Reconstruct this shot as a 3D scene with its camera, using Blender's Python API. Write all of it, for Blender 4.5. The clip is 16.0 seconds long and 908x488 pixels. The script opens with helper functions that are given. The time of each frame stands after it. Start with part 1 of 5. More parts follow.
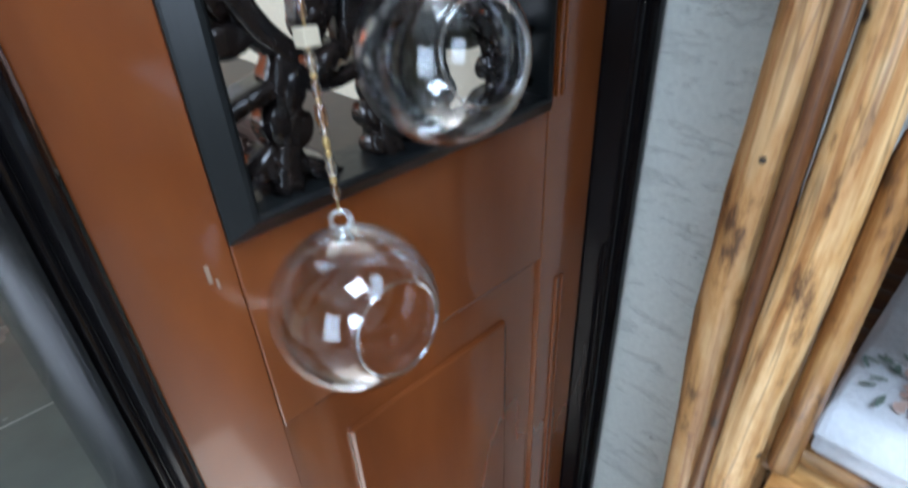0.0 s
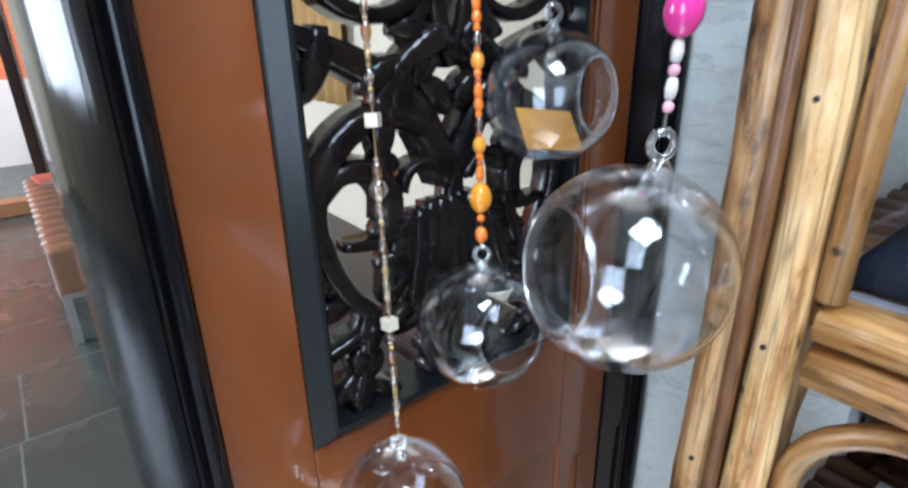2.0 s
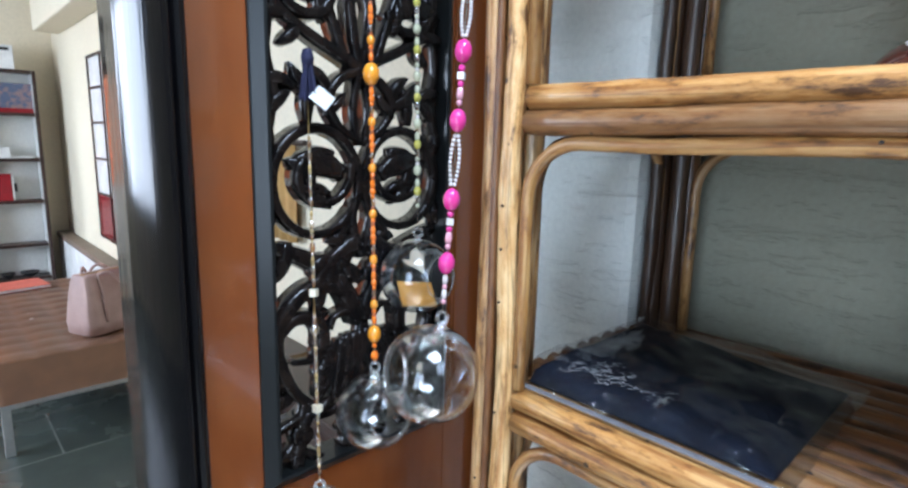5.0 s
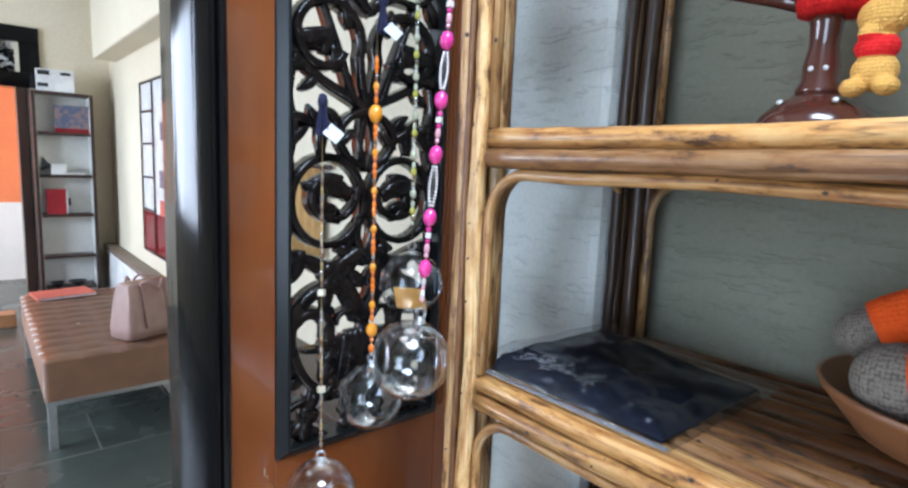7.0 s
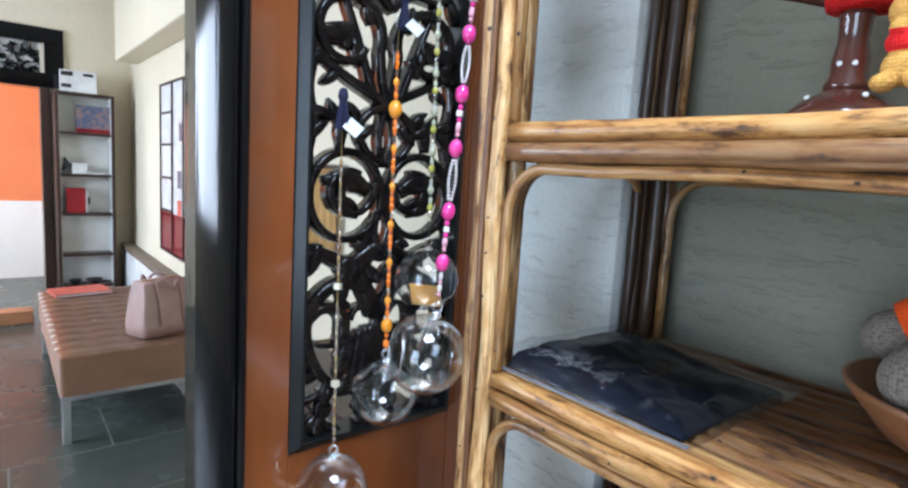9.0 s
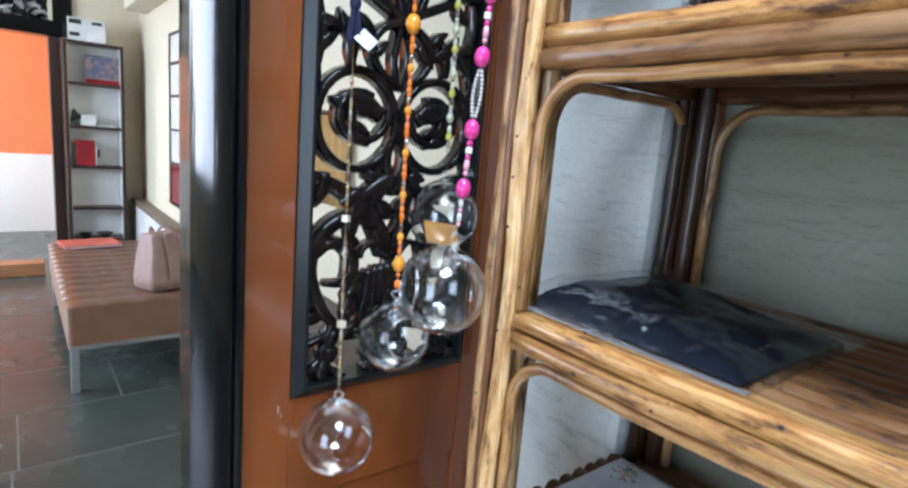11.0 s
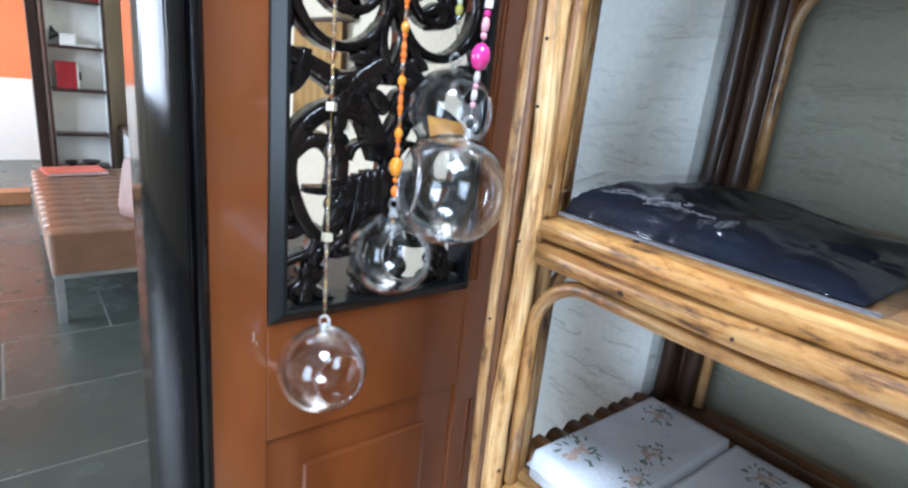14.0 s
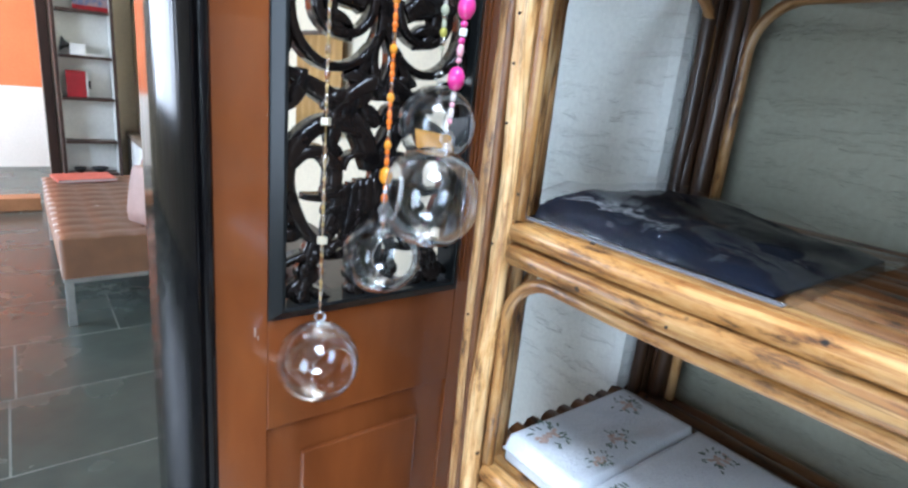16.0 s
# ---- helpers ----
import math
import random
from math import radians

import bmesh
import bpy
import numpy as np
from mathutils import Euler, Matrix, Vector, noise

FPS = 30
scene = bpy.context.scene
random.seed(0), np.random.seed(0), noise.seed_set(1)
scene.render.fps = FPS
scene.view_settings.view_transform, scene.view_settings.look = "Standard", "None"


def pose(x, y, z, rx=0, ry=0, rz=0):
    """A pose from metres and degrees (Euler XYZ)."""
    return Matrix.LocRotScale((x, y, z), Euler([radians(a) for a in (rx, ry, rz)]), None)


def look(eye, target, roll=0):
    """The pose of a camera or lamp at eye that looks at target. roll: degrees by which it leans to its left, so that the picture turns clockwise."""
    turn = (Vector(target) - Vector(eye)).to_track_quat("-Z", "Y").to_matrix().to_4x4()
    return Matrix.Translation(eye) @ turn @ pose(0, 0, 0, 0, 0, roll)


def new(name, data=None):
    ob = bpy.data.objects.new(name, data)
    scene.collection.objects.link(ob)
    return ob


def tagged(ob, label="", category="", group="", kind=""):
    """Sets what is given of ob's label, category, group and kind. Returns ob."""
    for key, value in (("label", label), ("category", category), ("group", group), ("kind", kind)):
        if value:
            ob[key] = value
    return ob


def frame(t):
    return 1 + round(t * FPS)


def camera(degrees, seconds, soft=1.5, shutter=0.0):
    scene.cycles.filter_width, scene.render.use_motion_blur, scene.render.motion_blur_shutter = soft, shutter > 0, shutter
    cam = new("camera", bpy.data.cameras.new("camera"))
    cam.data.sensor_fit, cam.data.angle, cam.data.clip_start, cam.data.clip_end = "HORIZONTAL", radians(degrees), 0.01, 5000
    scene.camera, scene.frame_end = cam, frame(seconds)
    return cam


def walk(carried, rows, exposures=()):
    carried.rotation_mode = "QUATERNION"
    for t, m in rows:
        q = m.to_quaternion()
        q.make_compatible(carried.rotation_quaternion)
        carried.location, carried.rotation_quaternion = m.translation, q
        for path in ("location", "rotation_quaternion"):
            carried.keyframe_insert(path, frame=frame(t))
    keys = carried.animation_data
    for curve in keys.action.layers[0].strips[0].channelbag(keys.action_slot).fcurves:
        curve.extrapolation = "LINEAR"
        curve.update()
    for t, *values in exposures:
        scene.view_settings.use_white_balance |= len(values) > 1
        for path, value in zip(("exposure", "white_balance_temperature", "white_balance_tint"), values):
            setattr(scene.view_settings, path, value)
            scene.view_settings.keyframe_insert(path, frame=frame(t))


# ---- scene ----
cam = camera(77.8, 16.0, 2.4, 0.5)
METRES, EYE, TILT, LEAN, TURN = 1.0, 1.05, 0.0, 0.0, -42.1
ROWS = [
    (0.0, 0.0, 0.0, 0.0, -1.56, -32.81, 2.42),
    (0.5, -0.0015, -0.0043, 0.0499, 0.66, -29.0, 2.36),
    (1.0, -0.0067, -0.0122, 0.0834, 1.55, -25.8, 1.87),
    (1.5, -0.0066, -0.0255, 0.1036, 2.5, -23.25, 1.25),
    (2.0, 0.0053, -0.0601, 0.1302, 3.64, -21.64, 0.95),
    (2.5, -0.002, -0.1059, 0.1558, 3.79, -19.01, 0.53),
    (3.0, -0.01, -0.1598, 0.1732, 3.57, -17.36, 0.25),
    (3.5, 0.01, -0.2185, 0.1856, 2.92, -16.17, -0.2),
    (4.0, 0.0411, -0.2578, 0.2008, 0.99, -14.41, -0.78),
    (4.5, 0.0486, -0.3013, 0.2197, -1.02, -12.33, -1.3),
    (5.0, 0.0717, -0.3346, 0.2454, -1.4, -10.29, -1.43),
    (7.5, 0.1344, -0.4766, 0.2538, 2.42, -7.6, -2.78),
    (8.0, 0.1366, -0.4811, 0.251, 2.71, -7.26, -2.94),
    (10.5, 0.107, -0.4071, 0.1992, 4.02, -8.97, -4.58),
    (11.0, 0.1125, -0.3967, 0.1807, 4.54, -10.43, -4.78),
    (11.5, 0.1002, -0.3657, 0.1576, 4.72, -11.28, -5.19),
    (12.0, 0.0803, -0.3158, 0.1342, 4.49, -12.39, -5.59),
    (12.5, 0.0678, -0.2825, 0.1203, 4.51, -14.39, -5.53),
    (13.0, 0.0748, -0.277, 0.115, 4.56, -16.17, -5.29),
    (13.5, 0.0863, -0.2819, 0.1135, 4.64, -16.55, -5.55),
    (14.0, 0.0987, -0.2862, 0.1149, 4.62, -16.46, -5.67),
    (14.5, 0.1009, -0.2926, 0.1157, 4.69, -16.36, -5.71),
    (15.0, 0.1075, -0.3039, 0.1155, 4.82, -16.37, -5.69),
    (15.5, 0.1179, -0.3193, 0.1224, 4.9, -16.24, -5.61),
    (16.0, 0.1248, -0.3361, 0.1291, 5.08, -15.96, -5.5),
]
walk(cam, [(t, pose(0, 0, EYE, TILT, LEAN, TURN) @ pose(METRES * x, METRES * y, METRES * z, 90 + pitch, roll, yaw)) for t, x, y, z, yaw, pitch, roll in ROWS],
     exposures=[(0.0, 1.98, 5400, 10), (1.0, 2.04, 5400, 10), (3.2, 2.30, 5400, 10), (5.0, 2.12, 5400, 10), (8.0, 2.11, 5400, 10),
                (12.5, 2.22, 5400, 10), (14.0, 2.38, 5400, 10), (16.0, 2.40, 5400, 10)])


# ---- world and light ----
world = bpy.data.worlds.new("world")
scene.world = world
world.use_nodes = True
wn = world.node_tree
sky = wn.nodes.new("ShaderNodeTexSky")
sky.sky_type, sky.sun_disc = "NISHITA", False
sky.sun_elevation, sky.sun_rotation = radians(75.7), radians(-175.5)
wn.nodes["Background"].inputs[1].default_value = 0.05
wn.links.new(sky.outputs[0], wn.nodes["Background"].inputs[0])


def area(name, m, sx, sy, watts, colour):
    d = bpy.data.lights.new(name, "AREA")
    d.shape, d.size, d.size_y, d.energy, d.color = "RECTANGLE", sx, sy, watts, colour
    ob = new(name, d)
    ob.matrix_world = m
    return ob


def sun(direction, strength):
    d = bpy.data.lights.new("sun", "SUN")
    d.energy, d.angle, d.color = strength, radians(0.6), (1.0, 0.94, 0.84)
    ob = new("sun", d)
    ob.matrix_world = look((0, 0, 0), direction)
    return ob


sun((0.02, 0.255, -1.0), 5.0)
COOL = (0.86, 0.945, 1.0)
area("skylight_lamp", look((-0.24, -0.77, 2.66), (-0.239, -0.77, 0.0)), 0.74, 0.78, 15, COOL)
area("window_light_side", look((-2.13, -0.9, 1.33), (0, -0.5, 1.2)), 0.9, 1.6, 8, COOL)
area("far_window_light", look((-2.53, 3.0, 1.5), (0, 3.0, 0.8)), 2.1, 1.4, 29, (0.95, 0.97, 1.0))
area("far_room_light", look((-1.83, 5.6, 1.45), (0, 6.4, 0.2)), 0.9, 1.3, 21, (1.0, 0.98, 0.95))


# ---- materials ----
def material(name, colour, rough=0.5, metal=0.0, second=None, scale=8.0, stretch=(1, 1, 1), bump=0.0, bump_scale=60.0,
             coat=0.0, spec=0.5, ramp=(0.35, 0.65), per_object=0.0, sheen=0.0, rough_var=0.0):
    """A surface with large stains, fine grain and relief, in object space."""
    m = bpy.data.materials.new(name)
    m.use_nodes = True
    t = m.node_tree
    b = t.nodes["Principled BSDF"]
    b.inputs["Roughness"].default_value, b.inputs["Metallic"].default_value = rough, metal
    b.inputs["Coat Weight"].default_value, b.inputs["Specular IOR Level"].default_value = coat, spec
    b.inputs["Coat Roughness"].default_value = 0.06
    b.inputs["Sheen Weight"].default_value = sheen
    tc, mp = t.nodes.new("ShaderNodeTexCoord"), t.nodes.new("ShaderNodeMapping")
    mp.inputs["Scale"].default_value = stretch
    t.links.new(tc.outputs["Object"], mp.inputs["Vector"])
    source = mp.outputs[0]
    if per_object:
        info, add = t.nodes.new("ShaderNodeObjectInfo"), t.nodes.new("ShaderNodeVectorMath")
        mul = t.nodes.new("ShaderNodeMath")
        mul.operation, mul.inputs[1].default_value = "MULTIPLY", 17.0
        t.links.new(info.outputs["Random"], mul.inputs[0])
        t.links.new(source, add.inputs[0]), t.links.new(mul.outputs[0], add.inputs[1])
        source = add.outputs[0]
    big, fine = t.nodes.new("ShaderNodeTexNoise"), t.nodes.new("ShaderNodeTexNoise")
    big.inputs["Scale"].default_value, big.inputs["Detail"].default_value = scale, 5
    fine.inputs["Scale"].default_value, fine.inputs["Detail"].default_value = bump_scale, 4
    t.links.new(source, big.inputs["Vector"]), t.links.new(source, fine.inputs["Vector"])
    r = t.nodes.new("ShaderNodeValToRGB")
    r.color_ramp.elements[0].position, r.color_ramp.elements[1].position = ramp
    second = second or tuple(c * 0.8 for c in colour)
    r.color_ramp.elements[0].color, r.color_ramp.elements[1].color = (*second, 1), (*colour, 1)
    t.links.new(big.outputs[0], r.inputs[0])
    mix = t.nodes.new("ShaderNodeMix")
    mix.data_type, mix.blend_type = "RGBA", "MULTIPLY"
    mix.inputs["Factor"].default_value = 0.22
    t.links.new(r.outputs[0], mix.inputs[6]), t.links.new(fine.outputs[0], mix.inputs[7])
    out = mix.outputs[2]
    if per_object:
        hs = t.nodes.new("ShaderNodeHueSaturation")
        mr = t.nodes.new("ShaderNodeMapRange")
        mr.inputs["To Min"].default_value, mr.inputs["To Max"].default_value = 1 - per_object, 1 + per_object
        t.links.new(info.outputs["Random"], mr.inputs["Value"]), t.links.new(mr.outputs[0], hs.inputs["Value"])
        t.links.new(out, hs.inputs["Color"])
        out = hs.outputs[0]
    t.links.new(out, b.inputs["Base Color"])
    if rough_var:
        rr = t.nodes.new("ShaderNodeMapRange")
        rr.inputs["To Min"].default_value, rr.inputs["To Max"].default_value = rough - rough_var, rough + rough_var
        t.links.new(big.outputs[0], rr.inputs["Value"]), t.links.new(rr.outputs[0], b.inputs["Roughness"])
    if bump:
        bp = t.nodes.new("ShaderNodeBump")
        bp.inputs["Strength"].default_value, bp.inputs["Distance"].default_value = bump, 0.004
        t.links.new(fine.outputs[0], bp.inputs["Height"]), t.links.new(bp.outputs[0], b.inputs["Normal"])
    return m


def plaster_material(name, colour, second, depth):
    """Trowelled plaster: fine sand and short ragged ridges."""
    m = material(name, colour, 0.75, second=second, scale=3.0, bump_scale=140, spec=0.25)
    t = m.node_tree
    b = t.nodes["Principled BSDF"]
    tc, mp = t.nodes.new("ShaderNodeTexCoord"), t.nodes.new("ShaderNodeMapping")
    mp.inputs["Scale"].default_value = (17, 17, 74)
    ridges, sand, warp = (t.nodes.new("ShaderNodeTexNoise") for _ in range(3))
    warp.inputs["Scale"].default_value = 9
    add = t.nodes.new("ShaderNodeMixRGB")
    add.blend_type, add.inputs[0].default_value = "ADD", 1.0
    t.links.new(tc.outputs["Object"], warp.inputs["Vector"])
    t.links.new(tc.outputs["Object"], mp.inputs["Vector"])
    t.links.new(mp.outputs[0], add.inputs[1]), t.links.new(warp.outputs["Color"], add.inputs[2])
    ridges.inputs["Scale"].default_value, ridges.inputs["Detail"].default_value = 1.0, 6
    ridges.inputs["Roughness"].default_value = 0.62
    t.links.new(add.outputs[0], ridges.inputs["Vector"])
    ramp = t.nodes.new("ShaderNodeValToRGB")
    ramp.color_ramp.elements[0].position, ramp.color_ramp.elements[1].position = 0.36, 0.46
    t.links.new(ridges.outputs[0], ramp.inputs[0])
    sand.inputs["Scale"].default_value, sand.inputs["Detail"].default_value = 220, 3
    t.links.new(tc.outputs["Object"], sand.inputs["Vector"])
    mul = t.nodes.new("ShaderNodeMath")
    mul.operation, mul.inputs[1].default_value = "MULTIPLY_ADD", 0.45
    t.links.new(sand.outputs[0], mul.inputs[0]), t.links.new(ramp.outputs[0], mul.inputs[2])
    bp = t.nodes.new("ShaderNodeBump")
    bp.inputs["Strength"].default_value, bp.inputs["Distance"].default_value = 0.8, depth
    t.links.new(mul.outputs[0], bp.inputs["Height"]), t.links.new(bp.outputs[0], b.inputs["Normal"])
    return m


def cane_material(name, light, dark, spots=True):
    """Peeled rattan: long streaks, scorched patches, pinholes and nodes along the pole's own z axis."""
    m = bpy.data.materials.new(name)
    m.use_nodes = True
    t = m.node_tree
    b = t.nodes["Principled BSDF"]
    b.inputs["Roughness"].default_value, b.inputs["Coat Weight"].default_value = 0.42, 0.35
    b.inputs["Coat Roughness"].default_value = 0.25
    tc, info = t.nodes.new("ShaderNodeAttribute"), t.nodes.new("ShaderNodeObjectInfo")
    tc.attribute_name = "grain"
    mul = t.nodes.new("ShaderNodeMath")
    mul.operation, mul.inputs[1].default_value = "MULTIPLY", 23.0
    t.links.new(info.outputs["Random"], mul.inputs[0])
    add = t.nodes.new("ShaderNodeVectorMath")
    t.links.new(tc.outputs["Vector"], add.inputs[0]), t.links.new(mul.outputs[0], add.inputs[1])

    def noise_at(scale, stretch, detail=5, rough=0.6):
        mp, n = t.nodes.new("ShaderNodeMapping"), t.nodes.new("ShaderNodeTexNoise")
        mp.inputs["Scale"].default_value = stretch
        n.inputs["Scale"].default_value, n.inputs["Detail"].default_value = scale, detail
        n.inputs["Roughness"].default_value = rough
        t.links.new(add.outputs[0], mp.inputs["Vector"]), t.links.new(mp.outputs[0], n.inputs["Vector"])
        return n.outputs[0]

    patches, streaks, fibre = noise_at(62, (1, 1, 0.30), 6, 0.70), noise_at(150, (1, 1, 0.030), 4), noise_at(700, (1, 1, 0.02), 2)
    r1 = t.nodes.new("ShaderNodeValToRGB")
    e = r1.color_ramp.elements
    e[0].position, e[1].position = 0.355, 0.60
    e[0].color, e[1].color = (*dark, 1), (*light, 1)
    mid = e.new(0.46)
    mid.color = (light[0] * 0.80, light[1] * 0.66, light[2] * 0.48, 1)
    t.links.new(patches, r1.inputs[0])
    r2 = t.nodes.new("ShaderNodeValToRGB")
    e = r2.color_ramp.elements
    e[0].position, e[1].position = 0.37, 0.50
    e[0].color, e[1].color = (0.50, 0.33, 0.19, 1), (1, 1, 1, 1)
    t.links.new(streaks, r2.inputs[0])
    mix = t.nodes.new("ShaderNodeMix")
    mix.data_type, mix.blend_type = "RGBA", "MULTIPLY"
    mix.inputs["Factor"].default_value = 0.78
    t.links.new(r1.outputs[0], mix.inputs[6]), t.links.new(r2.outputs[0], mix.inputs[7])
    out = mix.outputs[2]
    cracks = t.nodes.new("ShaderNodeValToRGB")
    e = cracks.color_ramp.elements
    e[0].position, e[1].position = 0.478, 0.522
    e[0].color = e[1].color = (1, 1, 1, 1)
    e.new(0.50).color = (0.10, 0.05, 0.025, 1)
    t.links.new(noise_at(75, (1, 1, 0.045), 3, 0.5), cracks.inputs[0])
    mix3 = t.nodes.new("ShaderNodeMix")
    mix3.data_type, mix3.blend_type = "RGBA", "MULTIPLY"
    t.links.new(patches, mix3.inputs["Factor"])
    t.links.new(out, mix3.inputs[6]), t.links.new(cracks.outputs[0], mix3.inputs[7])
    out = mix3.outputs[2]
    if spots:
        v = t.nodes.new("ShaderNodeTexVoronoi")
        v.inputs["Scale"].default_value = 34
        t.links.new(add.outputs[0], v.inputs["Vector"])
        r3 = t.nodes.new("ShaderNodeValToRGB")
        e = r3.color_ramp.elements
        e[0].position, e[1].position = 0.07, 0.11
        e[0].color, e[1].color = (0.05, 0.03, 0.02, 1), (1, 1, 1, 1)
        t.links.new(v.outputs["Distance"], r3.inputs[0])
        mix2 = t.nodes.new("ShaderNodeMix")
        mix2.data_type, mix2.blend_type = "RGBA", "MULTIPLY"
        mix2.inputs["Factor"].default_value = 1.0
        t.links.new(out, mix2.inputs[6]), t.links.new(r3.outputs[0], mix2.inputs[7])
        out = mix2.outputs[2]
    hs, mr = t.nodes.new("ShaderNodeHueSaturation"), t.nodes.new("ShaderNodeMapRange")
    mr.inputs["To Min"].default_value, mr.inputs["To Max"].default_value = 0.8, 1.12
    t.links.new(info.outputs["Random"], mr.inputs["Value"]), t.links.new(mr.outputs[0], hs.inputs["Value"])
    t.links.new(out, hs.inputs["Color"]), t.links.new(hs.outputs[0], b.inputs["Base Color"])
    bp = t.nodes.new("ShaderNodeBump")
    bp.inputs["Strength"].default_value, bp.inputs["Distance"].default_value = 0.5, 0.0015
    hsum = t.nodes.new("ShaderNodeMath")
    hsum.operation = "MULTIPLY_ADD"
    hsum.inputs[1].default_value = 0.4
    t.links.new(fibre, hsum.inputs[0]), t.links.new(streaks, hsum.inputs[2])
    t.links.new(hsum.outputs[0], bp.inputs["Height"]), t.links.new(bp.outputs[0], b.inputs["Normal"])
    return m


def glass_material(name, tint, gloss=0.06, rim=0.75, power=3.5, rough=0.0, bump=0.0):
    """Thin clear glass: see-through, with gloss that grows towards the rim."""
    m = bpy.data.materials.new(name)
    m.use_nodes = True
    t = m.node_tree
    t.nodes.remove(t.nodes["Principled BSDF"])
    clear, shine = t.nodes.new("ShaderNodeBsdfTransparent"), t.nodes.new("ShaderNodeBsdfGlossy")
    clear.inputs[0].default_value = (*tint, 1)
    shine.inputs["Color"].default_value, shine.inputs["Roughness"].default_value = (1, 1, 1, 1), rough
    lw, pw, mr, mx = (t.nodes.new("ShaderNodeLayerWeight"), t.nodes.new("ShaderNodeMath"),
                      t.nodes.new("ShaderNodeMath"), t.nodes.new("ShaderNodeMixShader"))
    lw.inputs[0].default_value = 0.5
    pw.operation, pw.inputs[1].default_value = "POWER", power
    mr.operation, mr.inputs[1].default_value, mr.inputs[2].default_value = "MULTIPLY_ADD", rim, gloss
    t.links.new(lw.outputs["Facing"], pw.inputs[0]), t.links.new(pw.outputs[0], mr.inputs[0])
    t.links.new(mr.outputs[0], mx.inputs[0]), t.links.new(clear.outputs[0], mx.inputs[1])
    t.links.new(shine.outputs[0], mx.inputs[2])
    t.links.new(mx.outputs[0], t.nodes["Material Output"].inputs[0])
    if bump:
        n, bp, tc = t.nodes.new("ShaderNodeTexNoise"), t.nodes.new("ShaderNodeBump"), t.nodes.new("ShaderNodeTexCoord")
        n.inputs["Scale"].default_value, n.inputs["Detail"].default_value = 20, 4
        bp.inputs["Strength"].default_value, bp.inputs["Distance"].default_value = bump, 0.01
        t.links.new(tc.outputs["Object"], n.inputs["Vector"])
        t.links.new(n.outputs[0], bp.inputs["Height"]), t.links.new(bp.outputs[0], shine.inputs["Normal"])
    return m


# Pier tone raised for the light it catches, wall tone lowered for shelf shade.
GREY_PLASTER = plaster_material("grey_plaster", (0.415, 0.40, 0.305), (0.34, 0.33, 0.25), 0.0017)
LIT_PLASTER = plaster_material("lit_grey_plaster", (0.84, 0.85, 0.80), (0.76, 0.77, 0.72), 0.0020)
CREAM = material("cream_wall_paint", (0.80, 0.72, 0.55), 0.6, second=(0.76, 0.68, 0.51), scale=2.0, bump=0.15, bump_scale=90, spec=0.3)
WHITE_WALL = material("white_wall_paint", (0.82, 0.80, 0.76), 0.6, second=(0.76, 0.74, 0.70), scale=2.0, bump=0.1, spec=0.3)
TAUPE = material("unseen_wall_taupe", (0.24, 0.23, 0.215), 0.7, second=(0.19, 0.18, 0.165), scale=2.0, bump=0.1, spec=0.3)
ORANGE = material("orange_wall_paint", (0.80, 0.24, 0.09), 0.6, second=(0.74, 0.21, 0.08), scale=2.0, bump=0.1, spec=0.3)
CEILING = material("ceiling_paint", (0.78, 0.77, 0.74), 0.8, scale=2.0, bump=0.1)
STONE = material("green_grey_floor_stone", (0.068, 0.080, 0.068), 0.27, second=(0.054, 0.064, 0.055), scale=3.5, bump=0.05,
                 bump_scale=14, per_object=0.05, rough_var=0.02, spec=0.5)
GROUT = material("pale_grout", (0.20, 0.205, 0.18), 0.8, scale=20)
# Unseen front-room floor, made pale to bounce light onto the lower door.
BOUNCE_STONE = material("grey_floor_stone", (0.52, 0.49, 0.44), 0.3, second=(0.45, 0.425, 0.38), scale=4, bump=0.05, per_object=0.06)
LACQUER = material("black_lacquer", (0.004, 0.0038, 0.0045), 0.07, second=(0.007, 0.006, 0.0065), scale=14, stretch=(1, 1, 0.12),
                   bump=0.13, bump_scale=28, coat=0.0, spec=0.28, rough_var=0.04)
JAMB_PAINT = material("brushed_black_lacquer", (0.0045, 0.0043, 0.005), 0.12, second=(0.009, 0.008, 0.0085), scale=16, stretch=(1, 1, 0.08),
                      bump=0.20, bump_scale=34, spec=0.30, rough_var=0.05)
SATIN = material("worn_satin_black_paint", (0.006, 0.007, 0.0075), 0.30, second=(0.012, 0.013, 0.013), scale=14, stretch=(1, 1, 0.10),
                 bump=0.16, bump_scale=60, spec=0.30, rough_var=0.08)
CARVED = material("carved_black_wood", (0.006, 0.005, 0.005), 0.14, second=(0.016, 0.011, 0.009), scale=40, bump=0.22, bump_scale=140, spec=0.26)
TEAK = material("varnished_red_brown_wood", (0.265, 0.076, 0.018), 0.22, second=(0.150, 0.041, 0.011), scale=9, stretch=(1, 1, 0.25),
                bump=0.07, bump_scale=30, coat=0.6, ramp=(0.30, 0.70), rough_var=0.08)
CANE = cane_material("peeled_rattan", (0.68, 0.455, 0.215), (0.095, 0.040, 0.013))
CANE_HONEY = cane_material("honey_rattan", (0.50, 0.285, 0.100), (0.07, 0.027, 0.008))
